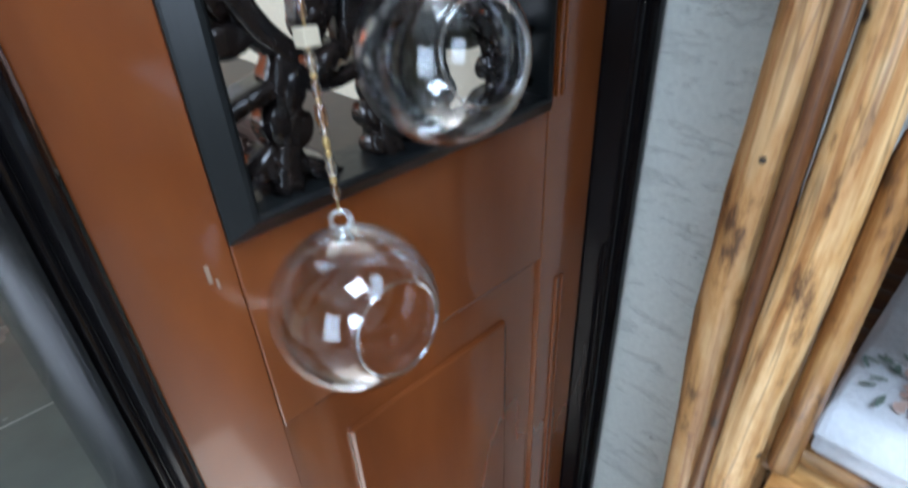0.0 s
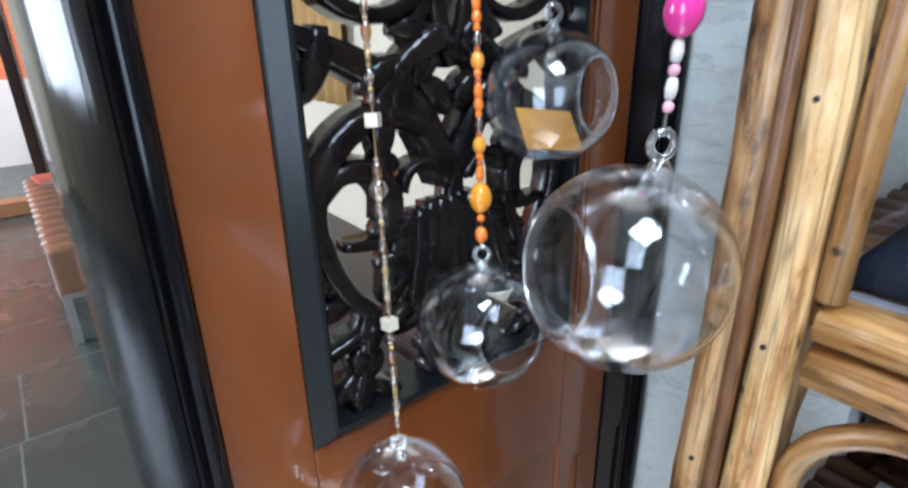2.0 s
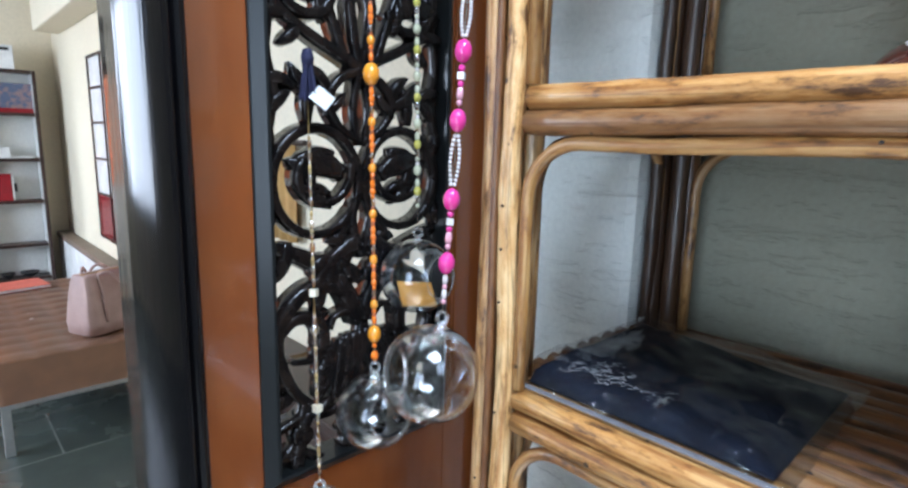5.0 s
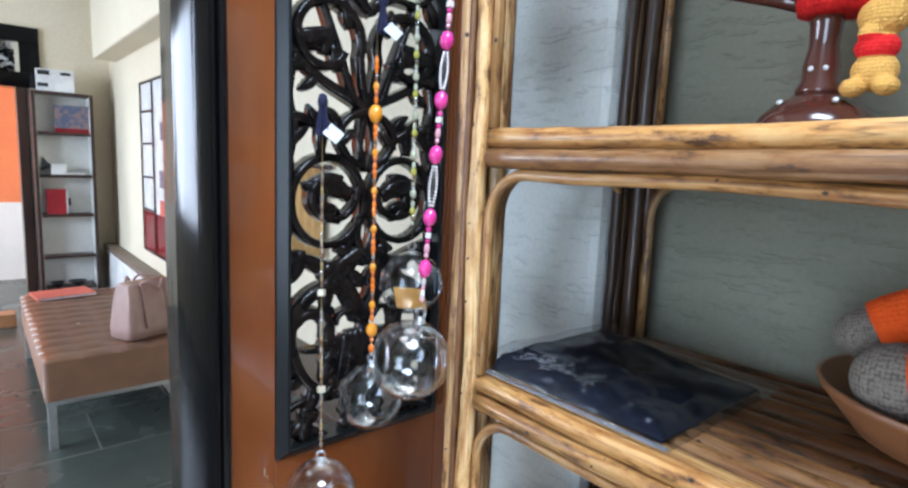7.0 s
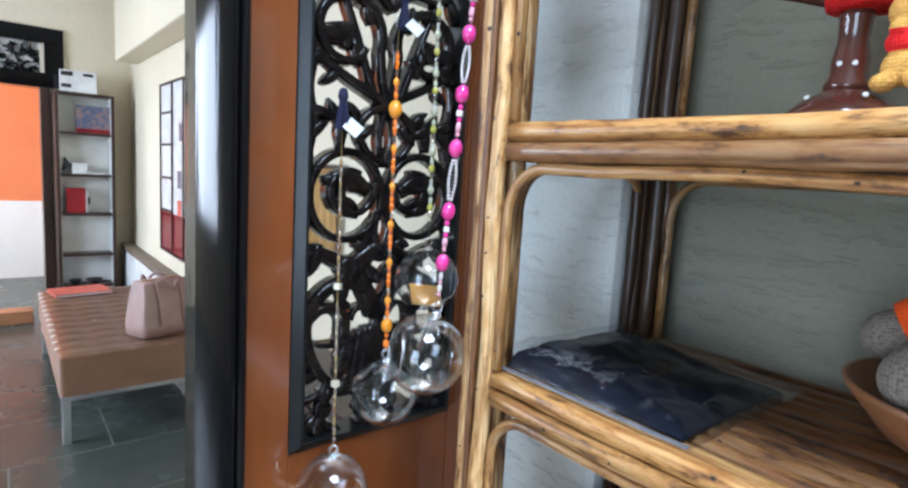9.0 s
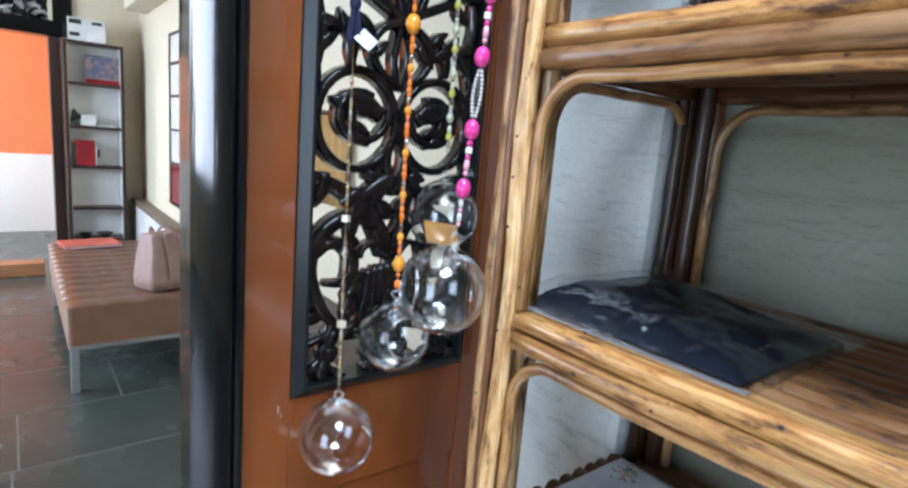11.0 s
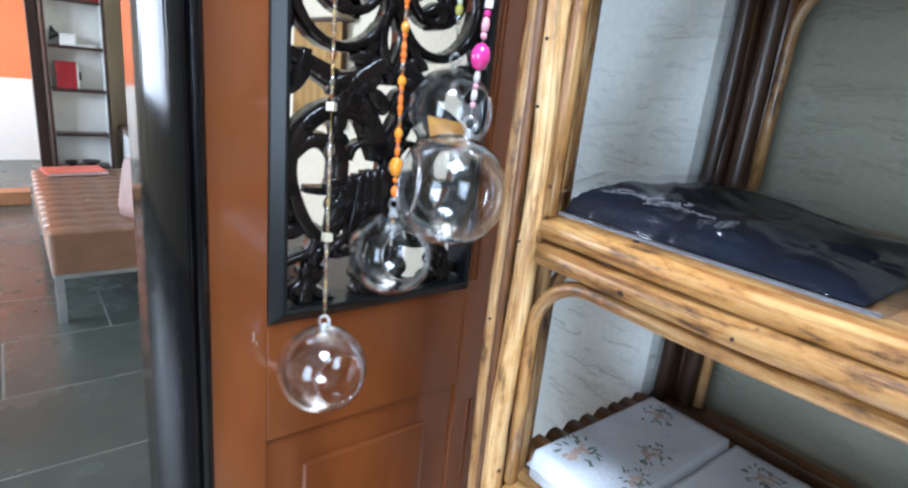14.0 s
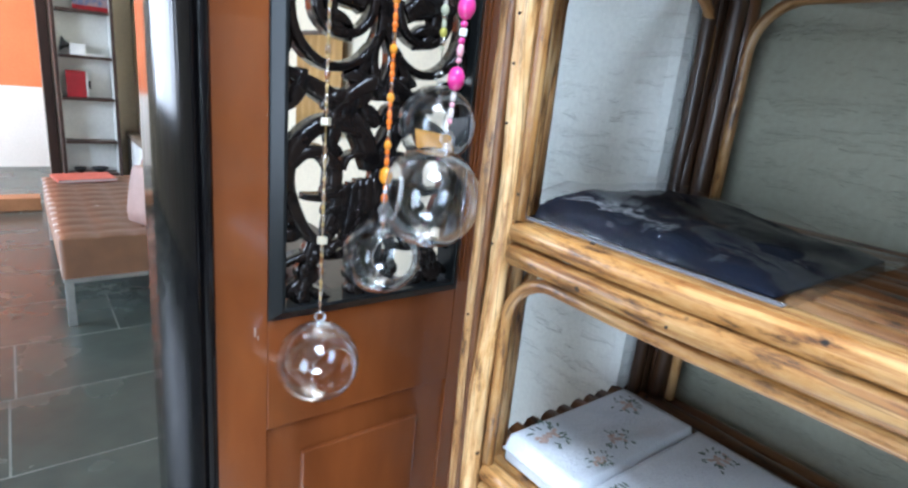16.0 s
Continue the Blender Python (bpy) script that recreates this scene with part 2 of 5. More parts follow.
# Brown of one front rail; also stands for shade on the floor poles.
CANE_RAIL = cane_material("brown_shaded_rattan", (0.29, 0.150, 0.058), (0.042, 0.018, 0.007))
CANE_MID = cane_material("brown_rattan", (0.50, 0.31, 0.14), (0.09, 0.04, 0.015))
# Dark cane deepened further by the shadow on the rear post's left.
CANE_SHADOW = cane_material("dark_shadowed_rattan", (0.055, 0.027, 0.012), (0.02, 0.010, 0.005))
# Darker copy that puts the shelf's inner shade into the cane colour.
CANE_SHADE = cane_material("shaded_rattan", (0.17, 0.076, 0.026), (0.040, 0.017, 0.007))
GLASS = glass_material("clear_blown_glass", (0.970, 0.978, 0.985), 0.040, 0.85, 2.8, 0.01, 0.07)
WINDOW_GLASS = glass_material("window_pane_glass", (0.97, 0.98, 0.98), 0.04, 0.6, 4.0)
FILM = glass_material("crinkled_clear_plastic", (0.96, 0.97, 0.98), 0.022, 0.34, 2.8, 0.06, 1.0)


# ---- mesh helpers ----
def mesh_object(name, bm, material_, smooth=False):
    me = bpy.data.meshes.new(name)
    bm.normal_update()
    bm.to_mesh(me)
    bm.free()
    for mt in (material_ if isinstance(material_, (list, tuple)) else [material_]):
        me.materials.append(mt)
    if smooth:
        for p in me.polygons:
            p.use_smooth = True
    return new(name, me)


def part(name, bm, material_, parent=None, label="", smooth=False, m=None):
    ob = mesh_object(name, bm, material_, smooth)
    if m is not None:
        ob.matrix_world = m
    if parent:
        ob.parent = parent
    if label:
        ob["label"] = label
    return ob


def share(name, data, parent, m):
    ob = new(name, data)
    ob.matrix_world = m
    ob.parent = parent
    return ob


def thing(name, label, category, group=""):
    ob = new(name)
    ob.empty_display_size = 0.02
    return tagged(ob, label, category, group)


def box(bm, x0, y0, z0, x1, y1, z1, bevel=0.0):
    """A box between two corners, its edges rounded by bevel."""
    made = bmesh.ops.create_cube(bm, size=1.0, matrix=Matrix.Translation(((x0 + x1) / 2, (y0 + y1) / 2, (z0 + z1) / 2))
                                 @ Matrix.Diagonal((x1 - x0, y1 - y0, z1 - z0, 1)))
    if bevel:
        edges = list({e for v in made["verts"] for e in v.link_edges})
        bmesh.ops.bevel(bm, geom=edges, offset=bevel, segments=2, affect="EDGES", profile=0.6)
    return bm


def boxed(*args):
    return box(bmesh.new(), *args)


def setting(name, bm, material_, label):
    return tagged(mesh_object(name, bm, material_), label, "", "", "structure")


def tube(bm, points, radii, sides=10, wobble=0.0, seed=0):
    """A round bar along a line of points, capped."""
    pts = [Vector(p) for p in points]
    rings, side = [], None
    grain = bm.verts.layers.float_vector.get("grain") or bm.verts.layers.float_vector.new("grain")
    run_ = 0.0
    for i, p in enumerate(pts):
        d = (pts[min(i + 1, len(pts) - 1)] - pts[max(i - 1, 0)]).normalized()
        if side is None:
            side = d.orthogonal().normalized()
        side = (side - d * side.dot(d)).normalized()
        up = d.cross(side)
        r = radii[i] if isinstance(radii, (list, tuple)) else radii
        ring = []
        for k in range(sides):
            a = 2 * math.pi * k / sides
            w = 1 + wobble * noise.noise((p.x * 30 + seed, p.y * 30 + math.cos(a) * 1.3, p.z * 30 + math.sin(a) * 1.3 + seed))
            v = bm.verts.new(p + (side * math.cos(a) + up * math.sin(a)) * r * w)
            v[grain] = (r * math.cos(a), r * math.sin(a), run_)
            ring.append(v)
        rings.append(ring)
        if i + 1 < len(pts):
            run_ += (pts[i + 1] - p).length
    for a, b in zip(rings, rings[1:]):
        for k in range(sides):
            bm.faces.new((a[k], a[(k + 1) % sides], b[(k + 1) % sides], b[k]))
    bm.faces.new(rings[0][::-1]), bm.faces.new(rings[-1])
    return bm


def lathe(bm, profile, segments=24, cap=True):
    """Turned shape round z from (radius, height) pairs."""
    rings = []
    for r, z in profile:
        rings.append([bm.verts.new((r * math.cos(2 * math.pi * k / segments), r * math.sin(2 * math.pi * k / segments), z)) for k in range(segments)])
    for a, b in zip(rings, rings[1:]):
        for k in range(segments):
            bm.faces.new((a[k], a[(k + 1) % segments], b[(k + 1) % segments], b[k]))
    if cap:
        bm.faces.new(rings[0][::-1]), bm.faces.new(rings[-1])
    return bm


# ---- the large structure ----
DOOR_Y, WALL_X, PIER_X = 0.28, 0.585, 0.478     # door face, wall behind the shelf, face of the pier beside the door
CEIL = 2.62


def wall_with_opening(name, axis, at, thick, lo, hi, o_lo, o_hi, z_lo, z_hi, material_, label, top=CEIL):
    """A wall along x or y with one opening through it."""
    bm = bmesh.new()
    spans = [(lo, o_lo, 0, top), (o_hi, hi, 0, top), (o_lo, o_hi, z_hi, top)]
    if z_lo > 0:
        spans.append((o_lo, o_hi, 0, z_lo))
    for a, b, z0, z1 in spans:
        if axis == "x":
            box(bm, a, at, z0, b, at + thick, z1)
        else:
            box(bm, at, a, z0, at + thick, b, z1)
    return setting(name, bm, material_, label)


# front room, where the shelf stands
# unseen wall, darkened so that lacquer and door reflect less
setting("wall_south", boxed(-2.35, -1.85, 0, 0.75, -1.70, CEIL), TAUPE, "unseen south wall, kept dark for the reflections")
wall_with_opening("wall_west", "y", -2.35, 0.15, -1.7, 0.28, -1.4, -0.4, 0.5, 2.2, GREY_PLASTER, "grey plastered side wall with a window")
setting("wall_east", boxed(WALL_X, -1.7, 0, 0.75, 0.0515, CEIL), GREY_PLASTER, "grey trowelled plaster wall behind the cane shelf")
setting("pier", boxed(PIER_X, 0.052, 0, 0.75, 0.40, CEIL, 0.016), LIT_PLASTER, "grey plastered pier beside the door jamb, tone raised as lit")
setting("wall_north", boxed(-2.35, 0.285, 0, -0.95, 0.40, CEIL), GREY_PLASTER, "grey plastered wall beside the doorway")
setting("wall_over_door", boxed(-0.95, 0.285, 2.14, PIER_X, 0.40, CEIL), GREY_PLASTER, "grey plastered wall over the doorway")
bm = bmesh.new()
for q in ((-2.35, -1.85, -0.62, 0.40), (0.14, -1.85, 0.75, 0.40), (-0.62, -1.85, 0.14, -1.17), (-0.62, -0.37, 0.14, 0.40)):
    box(bm, q[0], q[1], CEIL, q[2], q[3], CEIL + 0.12)
setting("ceiling", bm, CEILING, "white painted ceiling with a square skylight")
# middle room, beyond the doorway
ROOM_X, FAR_Y = 0.615, 4.66
setting("wall_room_east", boxed(ROOM_X, 0.40, 0, 0.76, FAR_Y, CEIL), CREAM, "cream painted wall beside the bench")
wall_with_opening("wall_room_west", "y", -2.75, 0.15, 0.40, FAR_Y, 1.9, 4.1, 0.75, 2.25, CREAM, "cream painted wall with a wide window")
setting("wall_room_south", boxed(-2.75, 0.40, 0, -2.35, 0.55, CEIL), CREAM, "cream painted wall")
wall_with_opening("wall_room_north", "x", FAR_Y, 0.14, -2.75, 0.76, -0.95, 0.05, 0.0, 2.12, CREAM, "cream painted wall with a doorway")
setting("ceiling_room", boxed(-2.75, 0.40, CEIL, 0.76, 6.65, CEIL + 0.12), CEILING, "white painted ceiling")
setting("soffit", boxed(0.47, 2.2, 1.93, ROOM_X, 4.36, CEIL, 0.015), CREAM, "cream painted boxed beam along the wall")
# far room
bm = boxed(-2.05, 6.5, 0, 0.76, 6.62, 0.76)
setting("wall_far_lower", bm, WHITE_WALL, "white painted lower half of a wall")
setting("wall_far_upper", boxed(-2.05, 6.504, 0.76, 0.76, 6.62, CEIL), ORANGE, "orange painted upper half of a wall")
setting("wall_far_east", boxed(0.60, 4.84, 0, 0.76, 6.5, CEIL), WHITE_WALL, "white painted wall")
wall_with_opening("wall_far_west", "y", -2.05, 0.12, 4.84, 6.5, 5.1, 6.1, 0.8, 2.2, WHITE_WALL, "white painted wall with a window")


def window(name, axis, at, a0, a1, z0, z1):
    """A wooden window with two casements."""
    w = setting(name, boxed(-0.02, -0.03, 0, a1 - a0 + 0.02, 0.07, 0.03, 0.004), LACQUER, "dark wooden window with two clear panes")
    width = a1 - a0
    h = z1 - z0
    for nm, b in (("window_frame", (0, 0, 0.03, 0.05, 0.06, h)), ("window_frame", (width - 0.05, 0, 0.03, width, 0.06, h)),
                  ("window_frame", (0.05, 0, h - 0.05, width - 0.05, 0.06, h)), ("mullion", (width / 2 - 0.025, 0, 0.03, width / 2 + 0.025, 0.06, h - 0.05))):
        part(nm, boxed(*b, 0.003), LACQUER, w)
    for k in range(2):
        p = part("pane", boxed(0.05 + k * (width / 2 - 0.025), 0.028, 0.03, width / 2 - 0.025 + k * (width / 2 - 0.025), 0.032, h - 0.05), WINDOW_GLASS, w)
        p.visible_shadow = False
    w.matrix_world = pose(a0, at, z0) if axis == "x" else pose(at, a0, z0, 0, 0, 90)
    return w


window("window_2", "y", -2.26, -1.4, -0.4, 0.5, 2.2)
window("window_3", "y", -2.66, 1.9, 4.1, 0.75, 2.25)
window("window_4", "y", -1.97, 5.1, 6.1, 0.8, 2.2)

setting("ground", boxed(-400, -400, -0.3, 400, 400, -0.06), material("dark_soil", (0.085, 0.068, 0.046), 0.9, second=(0.06, 0.046, 0.03), scale=0.6), "dark bare soil outside")
floor = setting("floor", boxed(-2.75, -1.85, -0.055, 0.76, 6.62, -0.0008), GROUT, "floor of grey-green stone slabs with pale joints")

# ---- door and its frame ----
frame_ = thing("door_frame", "black lacquered door frame with rounded mouldings", "door frame")
frame_["kind"] = "structure"


def moulded_post(x0, x1, y0, y1, z0, z1, beads, splay=0.0):
    """A post whose front carries rounded beads between narrow grooves; splay: width of a slanting outer face before them."""
    bm = bmesh.new()
    plan = [(x0, y1)]
    for k in range(13 if splay else 0):
        u, a = k / 12, math.pi / 24 * k
        plan.append((x0 + splay * (0.6 * u + 0.4 * (1 - math.cos(a))), y0 + 0.076 - 0.075 * (0.6 * u + 0.4 * math.sin(a))))
    plan.append((x0 + splay, y0 + 0.0125))
    plan += [(x1, y0 + 0.0125), (x1, y1)]
    lo, hi = [bm.verts.new((x, y, z0)) for x, y in plan], [bm.verts.new((x, y, z1)) for x, y in plan]
    for k in range(len(plan)):
        q = (k + 1) % len(plan)
        bm.faces.new((lo[k], lo[q], hi[q], hi[k]))
    bm.faces.new(lo[::-1]), bm.faces.new(hi)
    edge = x0 + splay
    for w in beads:
        n, ring_lo, ring_hi = 8, [], []
        for k in range(n + 1):
            a = math.pi * k / n
            x = edge + w / 2 - math.cos(a) * w * 0.48
            y = y0 + 0.0122 - math.sin(a) * min(0.012, w * 0.45)
            ring_lo.append(bm.verts.new((x, y, z0))), ring_hi.append(bm.verts.new((x, y, z1)))
        for k in range(n):
            bm.faces.new((ring_lo[k], ring_lo[k + 1], ring_hi[k + 1], ring_hi[k]))
        edge += w
    bmesh.ops.recalc_face_normals(bm, faces=bm.faces)
    return bm


part("jamb", moulded_post(-0.021, 0.024, 0.262, 0.39, 0, 2.06, (0.007, 0.013), 0.025), JAMB_PAINT, frame_)
part("jamb", moulded_post(0.441, PIER_X - 0.002, 0.240, 0.39, 0, 2.06, (0.010, 0.025)), LACQUER, frame_)
part("jamb", boxed(-0.949, 0.262, 0, -0.90, 0.398, 2.06, 0.004), LACQUER, frame_)
part("lintel", boxed(-0.949, 0.262, 2.062, PIER_X - 0.002, 0.398, 2.138, 0.004), LACQUER, frame_)

door = thing("door_1", "red-brown varnished wooden door with a black carved openwork panel", "door")
door["kind"] = "structure"
DX0, DX1, DZ1 = 0.026, 0.439, 2.055
PX0, PX1, PZ0, PZ1 = 0.085, 0.367, 0.886, 1.76
part("stile", boxed(DX0, DOOR_Y, 0.012, PX0, DOOR_Y + 0.036, DZ1, 0.0010), TEAK, door)
part("stile", boxed(PX1, DOOR_Y, 0.012, DX1, DOOR_Y + 0.036, DZ1, 0.0010), TEAK, door)
part("rail", boxed(PX0 + 0.0002, DOOR_Y + 0.0003, 0.735, PX1 - 0.0002, DOOR_Y + 0.0355, PZ0, 0.0016), TEAK, door)
part("rail", boxed(PX0 + 0.0002, DOOR_Y + 0.0003, PZ1, PX1 - 0.0002, DOOR_Y + 0.0355, DZ1, 0.0005), TEAK, door)
part("rail", boxed(PX0 + 0.0002, DOOR_Y + 0.0003, 0.012, PX1 - 0.0002, DOOR_Y + 0.0355, 0.14, 0.0005), TEAK, door)
for x in (0.392, 0.400):
    part("moulding", boxed(x, DOOR_Y - 0.003, 0.15, x + 0.004, DOOR_Y - 0.0002, 0.70, 0.001), TEAK, door)
for x in (0.374, 0.381):
    part("moulding", boxed(x, DOOR_Y - 0.003, PZ0 + 0.01, x + 0.004, DOOR_Y - 0.0002, PZ1, 0.001), TEAK, door)
part("lower_panel", boxed(PX0 + 0.001, DOOR_Y + 0.0060, 0.141, PX1 - 0.001, DOOR_Y + 0.028, 0.7345, 0.0006), TEAK, door)
part("raised_field", boxed(PX0 + 0.048, DOOR_Y + 0.0012, 0.185, PX1 - 0.048, DOOR_Y + 0.0100, 0.684, 0.0032), TEAK, door)


CHIP = material("bare_pale_wood", (0.33, 0.22, 0.15), 0.6, scale=60)
for x, z, w, h in ((0.0700, 0.874, 0.0012, 0.0060), (0.0735, 0.866, 0.0008, 0.0030), (0.1180, 0.812, 0.0030, 0.0007)):
    part("chip", boxed(x - w, DOOR_Y - 0.0003, z - h, x + w, DOOR_Y + 0.0006, z + h, 0.0002), CHIP, door, "pale chip in the varnish")


def mitred_strip(side):
    """One side of a rectangular moulding whose face slopes forward from its outer to its inner edge, mitred at both ends."""
    bm = bmesh.new()
    prof = [(0.0, 0.030), (0.0, -0.002), (0.0015, -0.003), (0.0125, -0.0127), (0.0150, -0.0135), (0.017, -0.0120), (0.017, 0.030)]
    ends = {"left": ((0, 0), (0, 1)), "right": ((1, 0), (1, 1)), "lower": ((0, 0), (1, 0)), "upper": ((0, 1), (1, 1))}[side]
    rings = [[bm.verts.new(((PX1 - d) if u else (PX0 + d), DOOR_Y + y, (PZ1 - d) if v else (PZ0 + d))) for d, y in prof] for u, v in ends]
    n = len(prof)
    for k in range(n):
        bm.faces.new((rings[0][k], rings[0][(k + 1) % n], rings[1][(k + 1) % n], rings[1][k]))
    bm.faces.new(rings[0][::-1]), bm.faces.new(rings[1])
    bmesh.ops.recalc_face_normals(bm, faces=bm.faces)
    return bm


for side in ("left", "right", "lower", "upper"):
    part("panel_frame", mitred_strip(side), SATIN, door, "black lacquered strip round the carving")


def sweep(bm, spine, widths, thick, y):
    """A rounded ridge along a flat spine in the panel's plane, tapering by widths."""
    rings = []
    n = len(spine)
    for i, (x, z) in enumerate(spine):
        a, b = spine[max(i - 1, 0)], spine[min(i + 1, n - 1)]
        dx, dz = b[0] - a[0], b[1] - a[1]
        l = math.hypot(dx, dz) or 1
        nx, nz = -dz / l, dx / l
        w = widths[i] / 2
        t = thick * (0.35 + 0.65 * widths[i] / max(widths))
        prof = ((-1, 0.5), (-0.84, -0.34), (-0.42, -0.6), (0, -0.46), (0.42, -0.6), (0.84, -0.34), (1, 0.5))
        rings.append([bm.verts.new((x + nx * w * p, y + t * q, z + nz * w * p)) for p, q in prof])
    for a, b in zip(rings, rings[1:]):
        for k in range(7):
            bm.faces.new((a[k], a[(k + 1) % 7], b[(k + 1) % 7], b[k]))
    bm.faces.new(rings[0][::-1]), bm.faces.new(rings[-1])


def lobe(bm, x, z, ang, length, width, curl, y, root=0.18):
    """One carved leaf finger, bent by curl radians."""
    spine, widths, n = [], [], 8
    for i in range(n + 1):
        s = i / n
        spine.append((x, z))
        full = math.sin(math.pi * min(1, s * 0.92 + 0.08)) ** 0.8
        widths.append(width * max(0.18 + 0.82 * full, root * (1 - s * 0.6) if s < 0.6 else 0) if i < n else width * 0.12)
        a = ang + curl * s
        x, z = x + math.cos(a) * length / n, z + math.sin(a) * length / n
    sweep(bm, spine, widths, 0.019, y)


def glide(pts, n=7):
    """A smooth line through a few points."""
    out = []
    for i in range(len(pts) - 1):
        p0, p1, p2, p3 = pts[max(i - 1, 0)], pts[i], pts[i + 1], pts[min(i + 2, len(pts) - 1)]
        for k in range(n):
            u = k / n
            out.append(tuple(0.5 * (2 * b + (c - a) * u + (2 * a - 5 * b + 4 * c - d) * u * u + (3 * b - a - 3 * c + d) * u ** 3)
                             for a, b, c, d in zip(p0, p1, p2, p3)))
    return out + [pts[-1]]


def coil(cx, cz, r0, r1, a0, a1, tall=1.0):
    """A scroll from one angle to another, in degrees, its radius easing from r0 to r1."""
    n = max(10, int(abs(a1 - a0) / 13))
    out = []
    for k in range(n + 1):
        u = k / n
        a, r = radians(a0 + (a1 - a0) * u), r0 + (r1 - r0) * u ** 1.6
        out.append((cx + math.cos(a) * r, cz + math.sin(a) * r * tall))
    return out


def carving():
    """Mirrored tiers of scrolls with leaf buds, crossing stems, a split middle stem and falling acanthus leaves."""
    rng = random.Random(8)
    bm = bmesh.new()
    mid, y = (PX0 + PX1) / 2, DOOR_Y + 0.012
    for s in (-1, 1):
        def line(pts, w0, w1, dy=0.0, swell=0.0):
            n, heavy = len(pts) - 1, 1.20 if pts[0][1] < 1.18 else 1.05
            sweep(bm, [(mid + s * px, pz) for px, pz in pts], [heavy * (w0 + (w1 - w0) * k / n + swell * math.sin(math.pi * k / n)) for k in range(n + 1)],
                  0.024, y + dy + 0.0012 * s)

        def leaf(px, pz, ang, length, width, curl, dy=-0.002, root=0.6):
            a = radians(ang) + rng.uniform(-0.08, 0.08)
            lobe(bm, mid + s * px, pz + rng.uniform(-0.002, 0.002), a if s > 0 else math.pi - a, length * rng.uniform(1.0, 1.14), width * (1.16 if pz < 1.18 else 1.0), s * curl,
                 y + dy + rng.uniform(-0.0015, 0.0015), root)

        def palm(px, pz, ang, curl, length, width, count, spread):
            """An acanthus leaf: a bent rib with fingers on both sides."""
            rib, a = [], radians(ang)
            qx, qz = px, pz
            for k in range(9):
                rib.append((qx, qz))
                qx, qz = qx + math.cos(a + curl * k / 8) * length / 9, qz + math.sin(a + curl * k / 8) * length / 9
            line(rib, width * 1.2, width * 0.5, -0.003)
            for k in range(count):
                u, side = (k // 2) / max(1, (count - 1) // 2), 1 if k % 2 else -1
                bx, bz = rib[min(8, int(u * 6) + 1)]
                leaf(bx, bz, math.degrees(a + curl * u + side * spread * (1.1 - 0.45 * u)), length * (0.36 + 0.14 * u), width, -side * 0.7 + curl * 0.4, -0.003, 0.8)

        # lowest tier: scroll whose end curls in, fluted leaf beside the middle stem, leaves on the lower border
        line(glide([(0.020, 1.104), (0.046, 1.118), (0.072, 1.120), (0.098, 1.104), (0.115, 1.078), (0.118, 1.050), (0.109, 1.020), (0.094, 0.992), (0.076, 0.974)]), 0.014, 0.012, 0.0, 0.006)
        line(glide([(0.114, 1.070), (0.096, 1.086), (0.074, 1.084), (0.060, 1.068), (0.060, 1.046)]), 0.011, 0.018, -0.002, 0.002)
        leaf(0.070, 1.082, 150, 0.022, 0.018, 1.2)
        line(glide([(0.046, 1.042), (0.070, 1.032), (0.098, 1.034)]), 0.012, 0.007, -0.001)
        line(glide([(0.010, 1.068), (0.026, 1.084), (0.044, 1.080), (0.050, 1.066)]), 0.008, 0.006, -0.002)
        for k in range(6):
            leaf(0.004 + 0.0095 * k, 1.056 - 0.002 * k, -92 + 3 * k, 0.104 - 0.008 * k, 0.016, 0.12 + 0.05 * k, -0.004 - 0.001 * (k % 2), 0.8)
        for k in range(4):
            leaf(0.050, 1.040 - 0.022 * k, 20 - 14 * k, 0.026, 0.013, -1.0, -0.005, 0.8)
        leaf(0.116, 1.035, -40, 0.022, 0.014, -0.6)
        leaf(0.096, 0.992, -20, 0.034, 0.018, 0.9)
        leaf(0.084, 0.980, -95, 0.040, 0.020, 0.7)
        leaf(0.110, 1.000, 60, 0.028, 0.014, 0.8)
        line(glide([(0.030, 0.962), (0.058, 0.956), (0.086, 0.962), (0.122, 0.952)]), 0.010, 0.009, 0.002)
        palm(0.098, 0.902, 96, 0.5, 0.056, 0.016, 5, 0.8)
        leaf(0.122, 0.912, 150, 0.034, 0.014, -0.5)
        palm(0.020, 0.900, 68, 0.7, 0.046, 0.014, 5, 0.7)
        leaf(0.060, 0.900, 20, 0.030, 0.014, 0.6)
        # stem that falls from the border to the middle, with the leaves over it
        line(glide([(0.124, 1.176), (0.095, 1.164), (0.060, 1.146), (0.028, 1.116), (0.004, 1.068)]), 0.012, 0.024, 0.002, 0.004)
        palm(0.008, 1.172, -20, -0.75, 0.088, 0.018, 5, 0.75)
        leaf(0.100, 1.178, -80, 0.046, 0.018, 0.5)
        leaf(0.004, 1.120, 55, 0.036, 0.020, -0.5)
        line(glide([(0.0, 1.238), (0.014, 1.206), (0.011, 1.178), (0.0, 1.152)]), 0.011, 0.016)
        # second and top tiers: a ring round a curled bud
        for z in (1.248, 1.664):
            line(coil(0.062, z - 0.003, 0.057, 0.055, 208, -146, 1.10), 0.010, 0.010, 0.0, 0.004)
            line(coil(0.060, z + 0.010, 0.043, 0.022, 168, 400), 0.009, 0.012, -0.002, 0.002)
